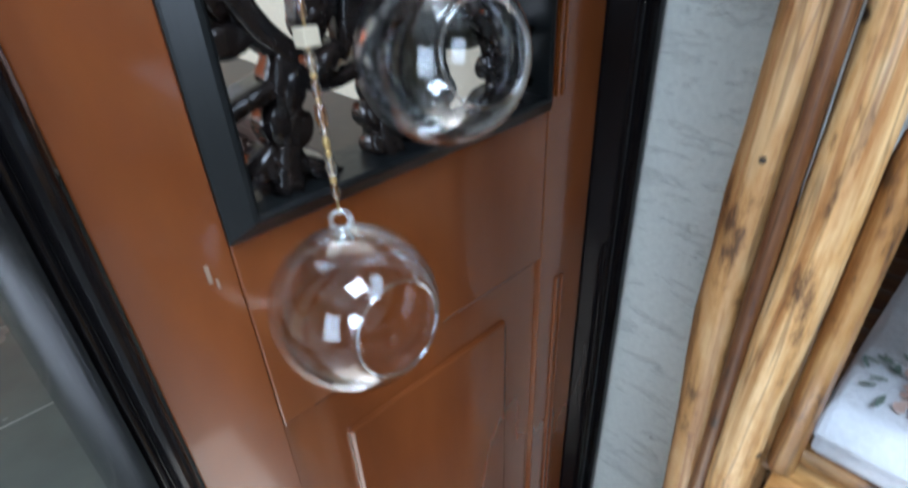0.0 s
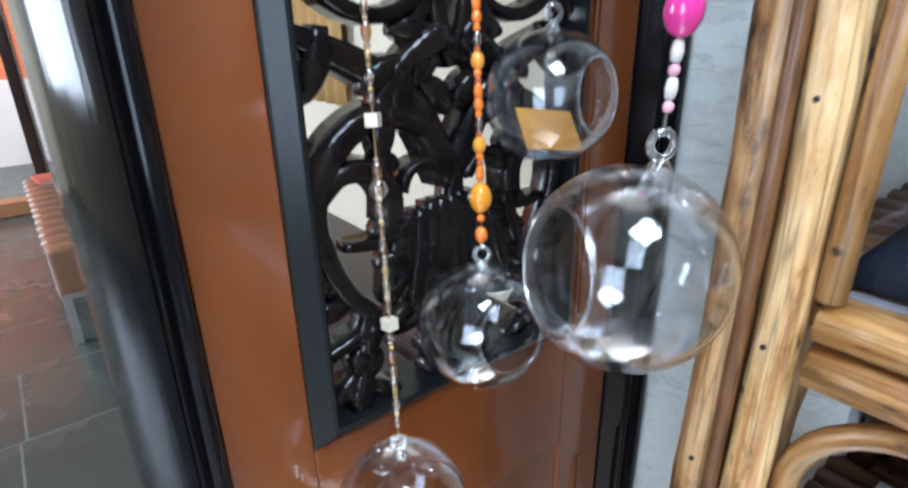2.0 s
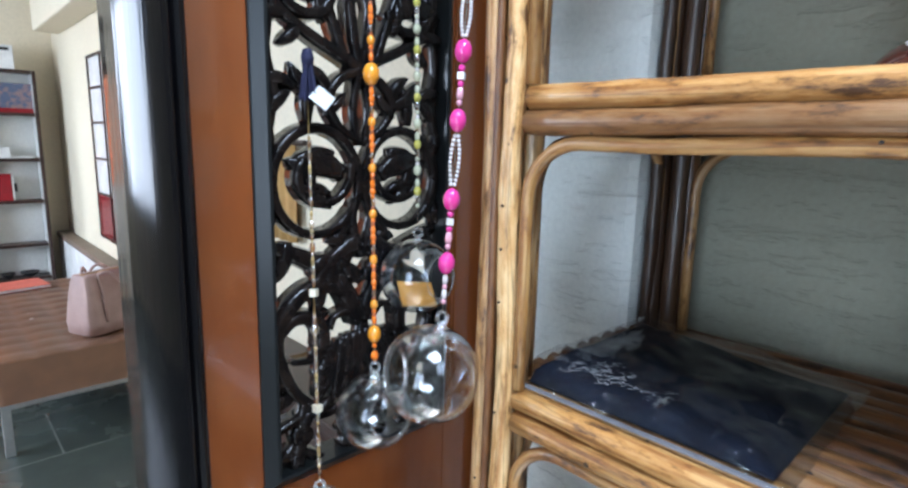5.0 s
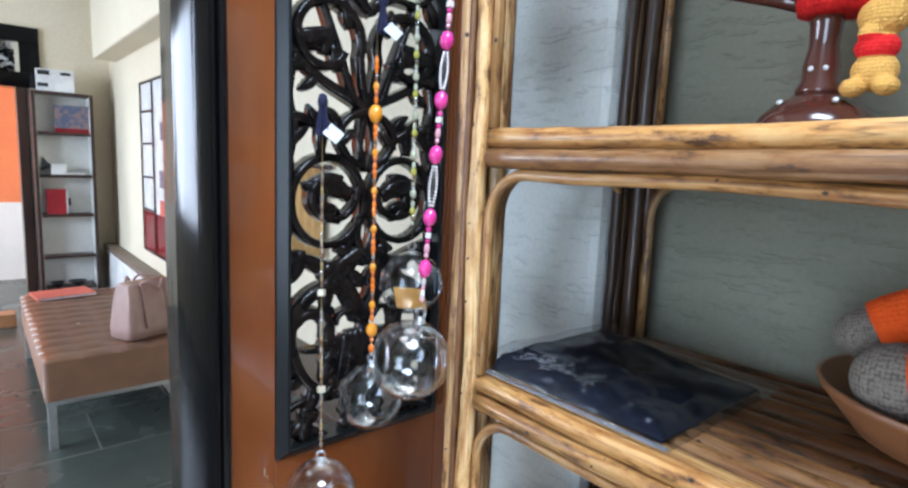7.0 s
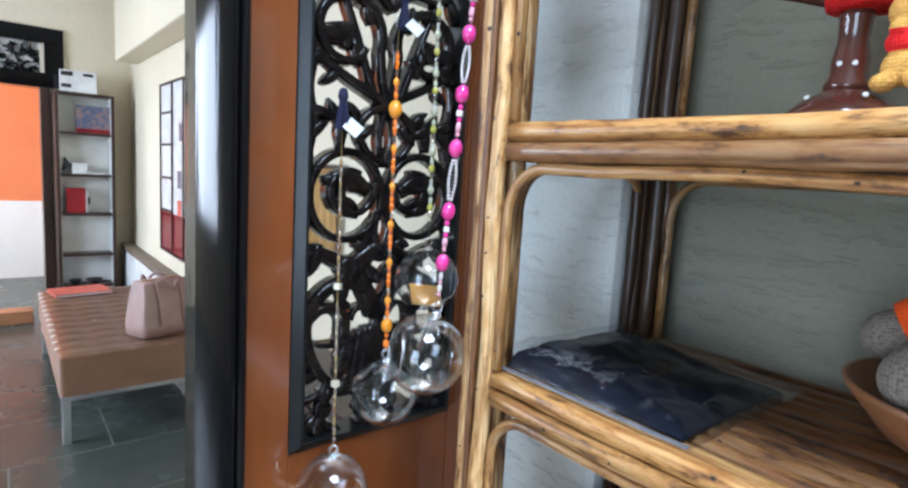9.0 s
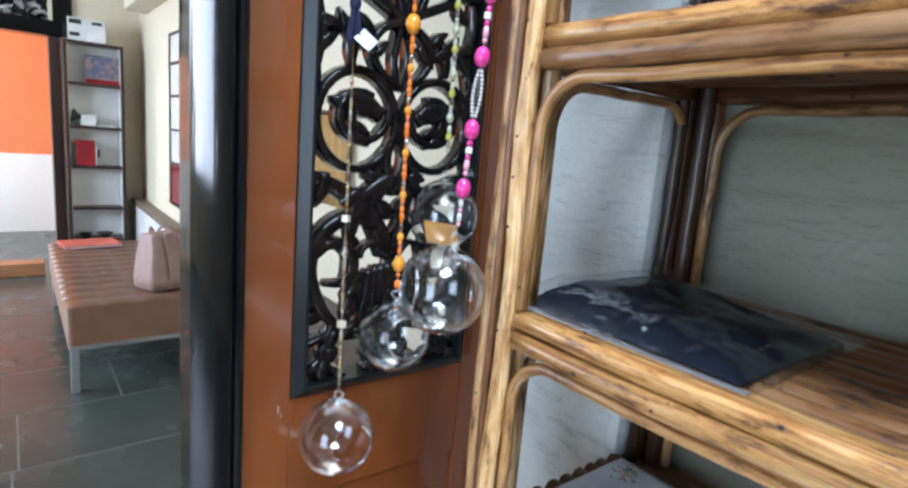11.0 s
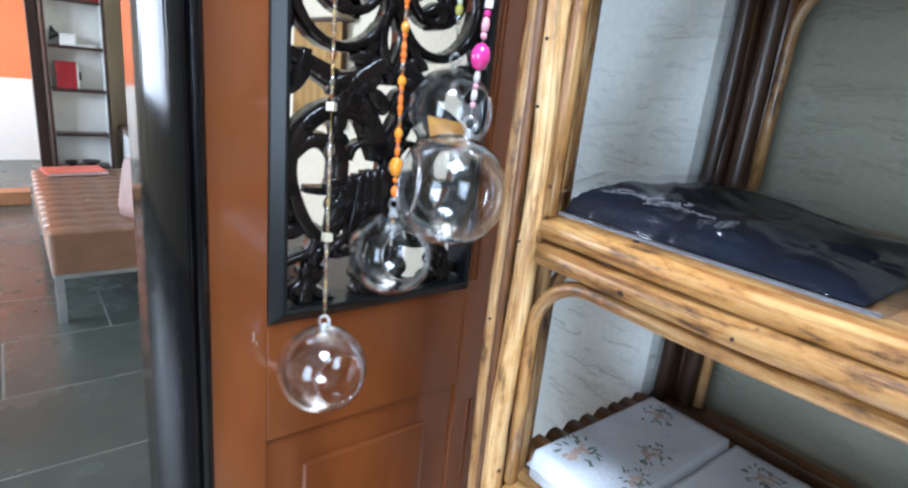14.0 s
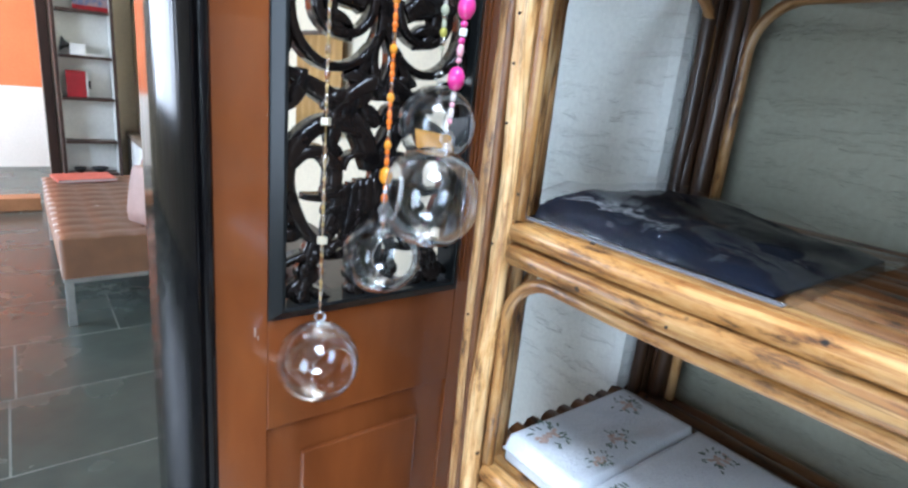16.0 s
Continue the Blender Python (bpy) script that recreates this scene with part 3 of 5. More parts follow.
            leaf(0.066, z - 0.010, 60, 0.040, 0.022, 0.9, -0.003, 0.8)
            leaf(0.044, z - 0.030, 20, 0.034, 0.015, 0.8)
            leaf(0.028, z + 0.004, 35, 0.062, 0.034, -0.7, -0.004, 0.7)
            leaf(0.040, z + 0.030, 5, 0.046, 0.022, -0.9)
            leaf(0.086, z - 0.012, 165, 0.046, 0.018, 0.9)
            leaf(0.116, z + 0.030, 70, 0.034, 0.015, 0.7)
            leaf(0.118, z - 0.030, -75, 0.046, 0.018, 0.4)
            leaf(0.020, z - 0.046, -70, 0.036, 0.016, 0.6)
            # loops, leaves and a border stem between the ring and the crossing over it
            line(glide([(0.002, z + 0.128), (0.032, z + 0.114), (0.046, z + 0.088), (0.030, z + 0.060), (0.004, z + 0.046)]), 0.013, 0.010)
            line(glide([(0.004, z + 0.040), (0.012, z + 0.080), (0.004, z + 0.124)]), 0.007, 0.010, 0.002)
            leaf(0.088, z + 0.100, 30, 0.036, 0.018, -0.7)
            leaf(0.024, z + 0.100, -60, 0.036, 0.013, 0.5)
            leaf(0.060, z + 0.020, -20, 0.040, 0.022, 0.9)
            leaf(0.046, z + 0.088, 15, 0.056, 0.021, 0.9)
            leaf(0.044, z + 0.098, 62, 0.040, 0.017, -0.8)
            leaf(0.072, z + 0.064, 85, 0.048, 0.018, 0.5)
            leaf(0.118, z + 0.070, 120, 0.040, 0.017, 0.7)
            line(glide([(0.122, z + 0.045), (0.112, z + 0.095), (0.119, z + 0.140), (0.110, z + 0.190)]), 0.012, 0.009, 0.002)
            if z > 1.5:
                continue
            # crossing stems and the large open scroll between the tiers
            line(glide([(-0.006, z + 0.124), (0.022, z + 0.140), (0.062, z + 0.158), (0.100, z + 0.180), (0.122, z + 0.206)]), 0.017, 0.011, 0.002)
            line(glide([(0.002, z + 0.130), (0.011, z + 0.160)]) + coil(0.066, z + 0.217, 0.0535, 0.030, 200, -150), 0.011, 0.013, 0.0, 0.003)
            line(glide([(0.080, z + 0.282), (0.060, z + 0.235), (0.042, z + 0.190), (0.024, z + 0.142)]), 0.009, 0.012, 0.003)
            leaf(0.114, z + 0.212, 188, 0.062, 0.030, -0.9, -0.003, 0.8)
            leaf(0.108, z + 0.200, 150, 0.040, 0.020, 0.9)
            leaf(0.070, z + 0.196, 100, 0.034, 0.020, 0.7)
            leaf(0.092, z + 0.182, -20, 0.036, 0.018, 0.6)
            leaf(0.030, z + 0.236, 60, 0.036, 0.016, 0.7)
            leaf(0.046, z + 0.176, 60, 0.040, 0.016, 0.8)
            leaf(0.080, z + 0.166, -60, 0.034, 0.016, 0.7)
            leaf(0.118, z + 0.262, 100, 0.040, 0.017, 0.6)
            leaf(0.006, z + 0.262, 70, 0.036, 0.016, -0.8)
            line(glide([(0.0, z + 0.262), (0.040, z + 0.288), (0.085, z + 0.290), (0.122, z + 0.318)]), 0.012, 0.009, 0.001)
    # middle stem of the lowest tier
    sweep(bm, [(mid + 0.002 * math.sin(k), PZ0 + 0.012 + 0.022 * k) for k in range(9)], [0.016 + 0.014 * math.sin(math.pi * k / 8) for k in range(9)], 0.022, y - 0.001)
    bmesh.ops.recalc_face_normals(bm, faces=bm.faces)
    return bm


part("carving", carving(), CARVED, door, "glossy black openwork of scrolls and leaves", smooth=True)


# ---- cane shelf ----
SX, SY = 0.231, 0.050          # middle of the front corner post
SX1, SY1 = 0.529, -0.86        # back row and far end
R = 0.0110
TOP = 1.85
# The top level is unseen; its height is set to shade the bay below.
LEVELS = (0.25, 0.53, 0.808, 1.066, 1.346, 1.80)
shelf = thing("cane_shelf", "open shelf of bundled peeled rattan poles with arched cane braces", "shelf")


def cane(name, p0, p1, r, parent, material_=None, seed=0, bend=0.004):
    """A straight rattan pole, slightly crooked, with swollen joints; its own z runs along it."""
    p0, p1 = Vector(p0), Vector(p1)
    length = (p1 - p0).length
    rng = random.Random(seed * 7 + 3)
    n = max(6, int(length / 0.03))
    pts, rad = [], []
    joint = rng.uniform(0.08, 0.25)
    for i in range(n + 1):
        z = length * i / n
        fade = math.sin(math.pi * i / n)
        pts.append((bend * fade * noise.noise((z * 5, seed * 3.7, 0)), bend * fade * noise.noise((z * 5, 9 + seed * 2.1, 4)), z))
        near = math.exp(-(((z - joint) % 0.27) / 0.012) ** 2)
        rad.append(r * (1 + 0.07 * noise.noise((z * 14, seed * 1.3, 2)) + 0.09 * near))
    bm = tube(bmesh.new(), pts, rad, 10, 0.12, seed)
    m = Matrix.Translation(p0) @ (p1 - p0).to_track_quat("Z", "Y").to_matrix().to_4x4()
    return part(name, bm, material_ or CANE, parent, smooth=True, m=m)


# Back posts carry shade as colour, deepest on the left poles of the darker ones.
def corner_post(cx, cy, seed, dark):
    for k, (dx, dy) in enumerate(((-1, 1), (-1, -1), (1, -1), (1, 1))):
        cane("post_pole", (cx + dx * R * 1.05, cy + dy * R * 1.05, 0.0), (cx + dx * R * 1.05, cy + dy * R * 1.05, TOP + 0.01 * k), R * 0.94, shelf, CANE_MID if dark is CANE and k == 0 else CANE_SHADOW if dark is CANE_SHADE and k < 2 else dark, seed + k, 0.006)


corner_post(SX, SY, 1, CANE)
# Added strip whose dark colour stands for shade in the post's groove.
cane("groove_strip", (SX - R * 1.72, SY + 0.0008, 0.0), (SX - R * 1.72, SY + 0.0008, TOP), 0.0038, shelf, CANE_SHADE, 91, 0.001)
corner_post(SX1 - 0.006, SY - 0.023, 11, CANE_SHADE)
# Dark pole at the rear post, with shadow added to its colour.
cane("post_pole", (0.498, SY - 0.010, 0.0), (0.498, SY - 0.010, TOP), 0.0085, shelf, CANE_SHADOW, 17, 0.004)
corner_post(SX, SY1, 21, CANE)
corner_post(SX1, SY1, 31, CANE_SHADE)


def arch(p0, along, span, z_top, z_low, radius, r, seed, mat):
    """A thin cane that climbs a post, bends under the rail and comes down the next post."""
    p0, along = Vector(p0), Vector(along)
    pts = [p0 + Vector((0, 0, z_low))]
    pts.append(p0 + Vector((0, 0, (z_low + z_top - radius) / 2)))
    for k in range(9):
        a = math.pi / 2 * k / 8
        pts.append(p0 + along * (radius - radius * math.cos(a)) + Vector((0, 0, z_top - radius + radius * math.sin(a))))
    for k in range(1, 12):
        pts.append(p0 + along * (radius + (span - 2 * radius) * k / 12) + Vector((0, 0, z_top + 0.0018 * span * math.sin(k * 1.3 + seed))))
    for k in range(9):
        a = math.pi / 2 * k / 8
        pts.append(p0 + along * (span - radius + radius * math.sin(a)) + Vector((0, 0, z_top - radius + radius * math.cos(a))))
    pts.append(p0 + along * span + Vector((0, 0, z_low)))
    m = Matrix.Translation(p0) @ along.to_track_quat("Z", "Y").to_matrix().to_4x4()
    inv = m.inverted()
    return part("arch_brace", tube(bmesh.new(), [inv @ q for q in pts], r, 8, 0.08, seed), mat, shelf, smooth=True, m=m)


for i, z in enumerate(LEVELS):
    fx = SX - 0.006
    foot = LEVELS[i - 1] if i else 0.0
    # two stacked front poles, two back ones, and the side poles
    cane("front_rail", (fx, SY - 0.027, z - R), (fx, SY1 + 0.016, z - R), R * 0.98, shelf, CANE_HONEY, 40 + i)
    cane("front_rail", (fx - 0.003, SY - 0.0275, z - R * 2.95), (fx - 0.003, SY1 + 0.014, z - R * 2.95), R * 0.98, shelf, CANE_RAIL if i == 4 else CANE_HONEY, 50 + i)
    # back and side poles take the cane colour that holds painted shade
    cane("back_rail", (SX1, SY - 0.03, z - R), (SX1, SY1 + 0.02, z - R), R, shelf, CANE_SHADE, 60 + i)
    cane("back_rail", (SX1, SY - 0.03, z - R * 2.95), (SX1, SY1 + 0.02, z - R * 2.95), R, shelf, CANE_SHADE, 66 + i)
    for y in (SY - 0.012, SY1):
        cane("side_rail", (SX + 0.018, y, z - R * 2.9), (SX1 - 0.018, y, z - R * 2.9), R * 0.95, shelf, CANE_SHADE, 72 + i)
    arch((fx - 0.002, SY - 0.0285, 0), (0, -1, 0), SY - 0.0285 - SY1 - 0.024, z - R * 3.9 - 0.0062, foot, 0.052, 0.0062, i, CANE_HONEY)
    arch((SX1 - 0.008, SY - 0.050, 0), (0, -1, 0), SY - 0.050 - SY1 - 0.03, z - R * 3.9 - 0.0062, foot, 0.055, 0.0066, i + 7, CANE_MID)
    arch((SX + 0.0245, SY - 0.012, 0), (1, 0, 0), SX1 - SX - 0.05, z - R * 3.9 - 0.0055, foot, 0.048, 0.0060, i + 13, CANE_MID)
    # the floor of poles, with the shade inside the shelf put into their colour
    x = SX + 0.017
    k = 0
    while x < SX1 - 0.02:
        rr = 0.0138 + 0.0040 * noise.noise((x * 90, i * 3.1, 0))
        cane("floor_pole", (x, SY + 0.010, z - rr - 0.0004), (x, SY1 - 0.01, z - rr - 0.0004), rr, shelf, (CANE_SHADE if i == 4 else CANE_HONEY if k < 1 else CANE_RAIL if k < 4 else CANE_SHADE), 100 + i * 20 + k)
        x += rr * 2 - 0.0010
        k += 1

# nail heads on the poles
NAIL = material("rusty_nail", (0.045, 0.035, 0.03), 0.5, 0.6)
nail_bm = lathe(bmesh.new(), [(0.0005, 0.0008), (0.0012, 0.0006), (0.0014, 0.0), (0.0012, -0.001)], 8)
nail0 = part("nail", nail_bm, NAIL, shelf, m=pose(SX - 0.0225, SY - 0.0115, 1.15, 0, -90, 0))
for (x, y, z) in ((SX - 0.0225, SY - 0.0115, 1.20), (SX - 0.0225, SY + 0.0115, 1.085), (SX - 0.0225, SY - 0.0115, 1.24), (SX - 0.0225, SY + 0.0115, 1.37),
                  (SX - 0.0225, SY - 0.0115, 1.04), (SX - 0.0205, -0.145, 1.032), (SX - 0.0145, -0.044, 1.305), (SX - 0.0145, -0.23, 1.301), (SX - 0.0225, SY + 0.0115, 0.96)):
    share("nail", nail0.data, shelf, pose(x, y, z, 0, -90, 0))

# ---- hanging glass globes ----
GOLD = material("gilt_wire", (0.62, 0.42, 0.16), 0.3, 0.9)
SILVER = material("silver_ring", (0.7, 0.7, 0.72), 0.25, 1.0)
RIM = glass_material("thick_glass_rim", (0.96, 0.97, 0.98), 0.20, 0.7, 1.4, 0.05)
BEADS = {
    "amber": glass_material("amber_clear_bead", (0.78, 0.52, 0.24), 0.16, 0.6, 1.5, 0.08),
    "clear": glass_material("clear_cut_bead", (0.88, 0.80, 0.66), 0.20, 0.6, 1.4, 0.04),
    "ivory": material("ivory_cube_bead", (0.78, 0.68, 0.50), 0.35, scale=80),
    "gold": material("gold_seed_bead", (0.60, 0.42, 0.16), 0.28, 0.7),
    "orange": material("orange_bead", (0.92, 0.24, 0.012), 0.18, second=(0.80, 0.16, 0.01), scale=90, coat=0.6),
    "yellow": material("yellow_orange_bead", (0.95, 0.36, 0.02), 0.2, scale=90, coat=0.5),
    "rust": material("rust_bead", (0.50, 0.12, 0.03), 0.2, scale=90, coat=0.5),
    "green": material("pale_green_bead", (0.66, 0.66, 0.46), 0.2, scale=90, coat=0.5),
    "lime": material("yellow_green_bead", (0.62, 0.56, 0.10), 0.2, scale=90, coat=0.5),
    "pink": material("hot_pink_bead", (0.80, 0.05, 0.32), 0.15, second=(0.7, 0.03, 0.26), scale=90, coat=0.7),
    "rose": material("rose_bead", (0.85, 0.42, 0.50), 0.2, scale=90, coat=0.5),
    "pearl": material("pearl_bead", (0.80, 0.72, 0.68), 0.2, scale=90, coat=0.5),
}


def bead_mesh(kind, colour):
    bm = bmesh.new()
    if kind == "cube":
        box(bm, -0.5, -0.5, -0.5, 0.5, 0.5, 0.5, 0.08)
    else:
        prof = {"round": [(0.14, -0.5), (0.36, -0.38), (0.49, -0.12), (0.49, 0.12), (0.36, 0.38), (0.14, 0.5)],
                "bugle": [(0.14, -0.5), (0.24, -0.42), (0.31, 0.0), (0.24, 0.42), (0.14, 0.5)],
                "oval": [(0.08, -0.5), (0.24, -0.4), (0.36, -0.18), (0.38, 0.0), (0.36, 0.18), (0.24, 0.4), (0.08, 0.5)]}[kind]
        lathe(bm, prof, 10)
    me = bpy.data.meshes.new("bead")
    bm.normal_update()
    bm.to_mesh(me)
    bm.free()
    me.materials.append(BEADS[colour])
    for p in me.polygons:
        p.use_smooth = kind != "cube"
    return me


BEAD_MESH = {}


def bead(parent, kind, colour, place, size, axis, spin=0.0):
    key = (kind, colour)
    if key not in BEAD_MESH:
        BEAD_MESH[key] = bead_mesh(kind, colour)
    m = Matrix.Translation(place) @ Vector(axis).to_track_quat("Z", "Y").to_matrix().to_4x4() @ pose(0, 0, 0, 0, 0, spin) @ Matrix.Diagonal((size, size, size, 1))
    return share("bead", BEAD_MESH[key], parent, m)


def globe_mesh(r, thick, hole, half):
    """A blown globe open round the direction hole: outer and inner skin meet at the opening; slightly flat below."""
    bm = bmesh.new()
    prof = []
    n = 30
    for k in range(n + 1):
        a = half + (math.pi - half) * k / n
        prof.append((max(r * math.sin(a), 1e-5), r * math.cos(a)))
    for k in range(n, -1, -1):
        a = half + (math.pi - half) * k / n
        prof.append((max((r - thick) * math.sin(a), 1e-5), (r - thick) * math.cos(a)))
    lathe(bm, prof + prof[:1], 56, False)
    bmesh.ops.remove_doubles(bm, verts=bm.verts, dist=2e-5)
    turn = Vector(hole).to_track_quat("Z", "Y").to_matrix().to_4x4()
    bmesh.ops.transform(bm, matrix=turn, verts=bm.verts)
    for v in bm.verts:
        if v.co.z < -0.88 * r:
            v.co.z = -0.88 * r + (v.co.z + 0.88 * r) * 0.3
    bmesh.ops.recalc_face_normals(bm, faces=bm.faces)
    return bm


def hanging_globe(label, ring_at, r, holes, top, beads, wire, lean=(0, 0)):
    """A globe with its eye, hook ring, thread and beads. ring_at: the glass eye; top: where the thread is tied."""
    g = thing("hanging_glass_globe", label, "hanging ornament", "glass globes on bead strings")
    ring_at, top = Vector(ring_at), Vector(top)
    c = ring_at - Vector((*lean, r + 0.0085))
    globe = part("globe", globe_mesh(r, 0.0014, *holes[0]), GLASS, g, "clear blown glass with a round side opening", True, Matrix.Translation(c))
    for d, half in holes:
        d = Vector(d).normalized()
        bm = bmesh.new()
        u = d.orthogonal().normalized()
        w = d.cross(u)
        rr, off = math.sin(half) * (r - 0.0008), math.cos(half) * (r - 0.0008)
        pts = [d * off + (u * math.cos(a) + w * math.sin(a)) * rr for a in [2 * math.pi * k / 40 for k in range(41)]]
        tube(bm, pts, 0.0010, 8)
        part("rim", bm, RIM, globe, "rolled glass rim", True).matrix_parent_inverse = Matrix()
    bm = bmesh.new()
    tube(bm, [(0.0052 * math.cos(a), 0, 0.0056 * math.sin(a)) for a in [2 * math.pi * k / 20 for k in range(21)]], 0.0018, 8)
    lathe_pts = [(0, 0, -0.011), (0, 0, -0.0065)]
    tube(bm, lathe_pts, [0.006, 0.0032], 10)
    part("eye", bm, RIM, g, "glass hanging eye", True, Matrix.Translation(ring_at) @ pose(0, 0, 0, 0, 0, -35))
    axis = (top - ring_at)
    part("thread", tube(bmesh.new(), [ring_at + Vector((0, 0, 0.004)), ring_at + axis * 0.35, ring_at + axis * 0.7, top], 0.0006, 6), wire, g)
    n = axis.normalized()
    spin = 0
    across = n.orthogonal().normalized().cross(n)
    for at, kind, colour, size, *aside in beads:
        spin += 37
        bead(g, kind, colour, ring_at + n * at + across * (aside[0] if aside else 0.0), size, n, spin)
    return g, c


def run(start, pattern, count):
    """Beads end to end from a repeated pattern of (kind, colour, size, length)."""
    out, s = [], start
    for k in range(count):
        kind, colour, size, length = pattern[k % len(pattern)]
        out.append((s + length / 2, kind, colour, size))
        s += length
    return out


def pearl_loop(start, length):
    """Two strands of seed beads that part and meet again."""
    return [(start + length * (k + 0.5) / 12, "round", "pearl", 0.0036, side * (0.0014 + 0.0026 * math.sin(math.pi * (k + 0.5) / 12))) for side in (-1, 1) for k in range(12)]


gilt = [("bugle", "amber", 0.0085, 0.008), ("round", "gold", 0.004, 0.004), ("bugle", "clear", 0.010, 0.010), ("round", "gold", 0.0035, 0.0035),
        ("bugle", "gold", 0.0065, 0.007), ("round", "clear", 0.005, 0.0045), ("bugle", "amber", 0.011, 0.011), ("round", "gold", 0.003, 0.003)]
b1 = run(0.012, gilt, 12) + [(0.090, "cube", "ivory", 0.0085)] + run(0.098, gilt, 16) + [(0.180, "oval", "clear", 0.015), (0.222, "cube", "ivory", 0.0085)] + run(0.230, gilt, 26)
hanging_globe("clear glass globe on a gilt and amber bead string", (0.127, 0.227, 0.905), 0.0485,
              [((0.02, -0.98, 0.15), 0.58)], (0.148, 0.274, 1.345), [b for b in b1 if b[0] < 0.42], GOLD)
org = [("bugle", "orange", 0.010, 0.009), ("round", "rust", 0.0048, 0.0042), ("round", "orange", 0.0058, 0.0052), ("oval", "yellow", 0.012, 0.010),
       ("round", "rust", 0.0042, 0.0038), ("bugle", "amber", 0.010, 0.009), ("round", "orange", 0.0050, 0.0045), ("oval", "orange", 0.009, 0.008)]
b2 = [(0.014, "oval", "orange", 0.012), (0.026, "round", "orange", 0.006), (0.040, "oval", "yellow", 0.021)] + run(0.052, org, 43) + [(0.345, "oval", "yellow", 0.026)] + run(0.36, org, 10)
hanging_globe("clear glass globe on an orange bead string before the door", (0.203, 0.226, 1.028), 0.0470,
              [((-0.15, -0.95, 0.22), 0.58)], (0.232, 0.276, 1.50), [b for b in b2 if b[0] < 0.46], GOLD)
grn = [("round", "green", 0.0055, 0.006), ("bugle", "clear", 0.011, 0.010), ("oval", "lime", 0.012, 0.010), ("bugle", "green", 0.010, 0.009), ("round", "clear", 0.006, 0.006),
       ("oval", "green", 0.013, 0.011), ("round", "pearl", 0.005, 0.005)]
c3 = hanging_globe("clear glass globe with an amber card on a green string", (0.272, 0.232, 1.184), 0.0470,
                       [((0.15, -0.97, 0.1), 0.58)], (0.300, 0.276, 1.60), [b for b in run(0.03, grn, 46) if b[0] < 0.40], SILVER)[1]
pnk = [("round", "rose", 0.0055, 0.0055), ("bugle", "rose", 0.011, 0.011), ("round", "pink", 0.006, 0.006), ("cube", "pearl", 0.0065, 0.0075), ("round", "pink", 0.0065, 0.0065), ("cube", "rose", 0.006, 0.007)]
b4 = run(0.013, [("round", "rose", 0.005, 0.0055), ("bugle", "pearl", 0.009, 0.009)], 4) + [(0.053, "oval", "pink", 0.021)]
b4 += run(0.066, pnk, 5) + [(0.113, "oval", "pink", 0.021)] + pearl_loop(0.125, 0.048) + [(0.185, "oval", "pink", 0.021)]
b4 += run(0.198, pnk, 5) + [(0.246, "oval", "pink", 0.021)] + pearl_loop(0.258, 0.042) + [(0.312, "oval", "pink", 0.021)] + run(0.325, pnk, 10)
hanging_globe("clear glass globe on a hot pink bead string", (0.179, 0.083, 1.130), 0.0475,
              [((-0.92, 0.32, 0.12), 0.66), ((0.03, -0.55, 0.8), 0.15)], (0.212, 0.078, 1.63), b4, SILVER, (0.0095, -0.005))


# ---- middle room ----
DARK_WOOD = material("dark_brown_wood", (0.05, 0.026, 0.018), 0.35, second=(0.03, 0.016, 0.012), scale=12, stretch=(1, 1, 0.2), bump=0.08)
LEATHER = material("tan_brown_leather", (0.190, 0.086, 0.037), 0.36, second=(0.145, 0.064, 0.027), scale=10, bump=0.2, bump_scale=180, spec=0.5, coat=0.10, sheen=0.06)
CHROME = material("brushed_steel", (0.78, 0.78, 0.77), 0.45, 0.8)
PALE = material("pale_laminate", (0.82, 0.83, 0.79), 0.45, scale=4)
WHITE = material("white_card", (0.82, 0.82, 0.80), 0.5, scale=10)
RED = material("deep_red_gloss", (0.30, 0.012, 0.018), 0.22, second=(0.24, 0.010, 0.015), scale=10, coat=0.4)
CORAL = material("coral_red_cover", (0.72, 0.17, 0.12), 0.45, scale=10)
PINK_LEATHER = material("dusty_pink_leather", (0.46, 0.31, 0.27), 0.45, second=(0.38, 0.25, 0.22), scale=14, bump=0.25, bump_scale=150)
BLUE_PRINT = material("blue_printed_cover", (0.09, 0.12, 0.20), 0.4, second=(0.28, 0.19, 0.19), scale=34, ramp=(0.42, 0.56))
BLACK = material("black_plastic", (0.02, 0.02, 0.02), 0.4, scale=10)

bench = thing("bench", "tufted tan leather bench on a steel frame, buttons whitened as glints", "bench")
BX0, BX1, BY0, BY1 = -0.035, 0.53, 2.41, 3.86


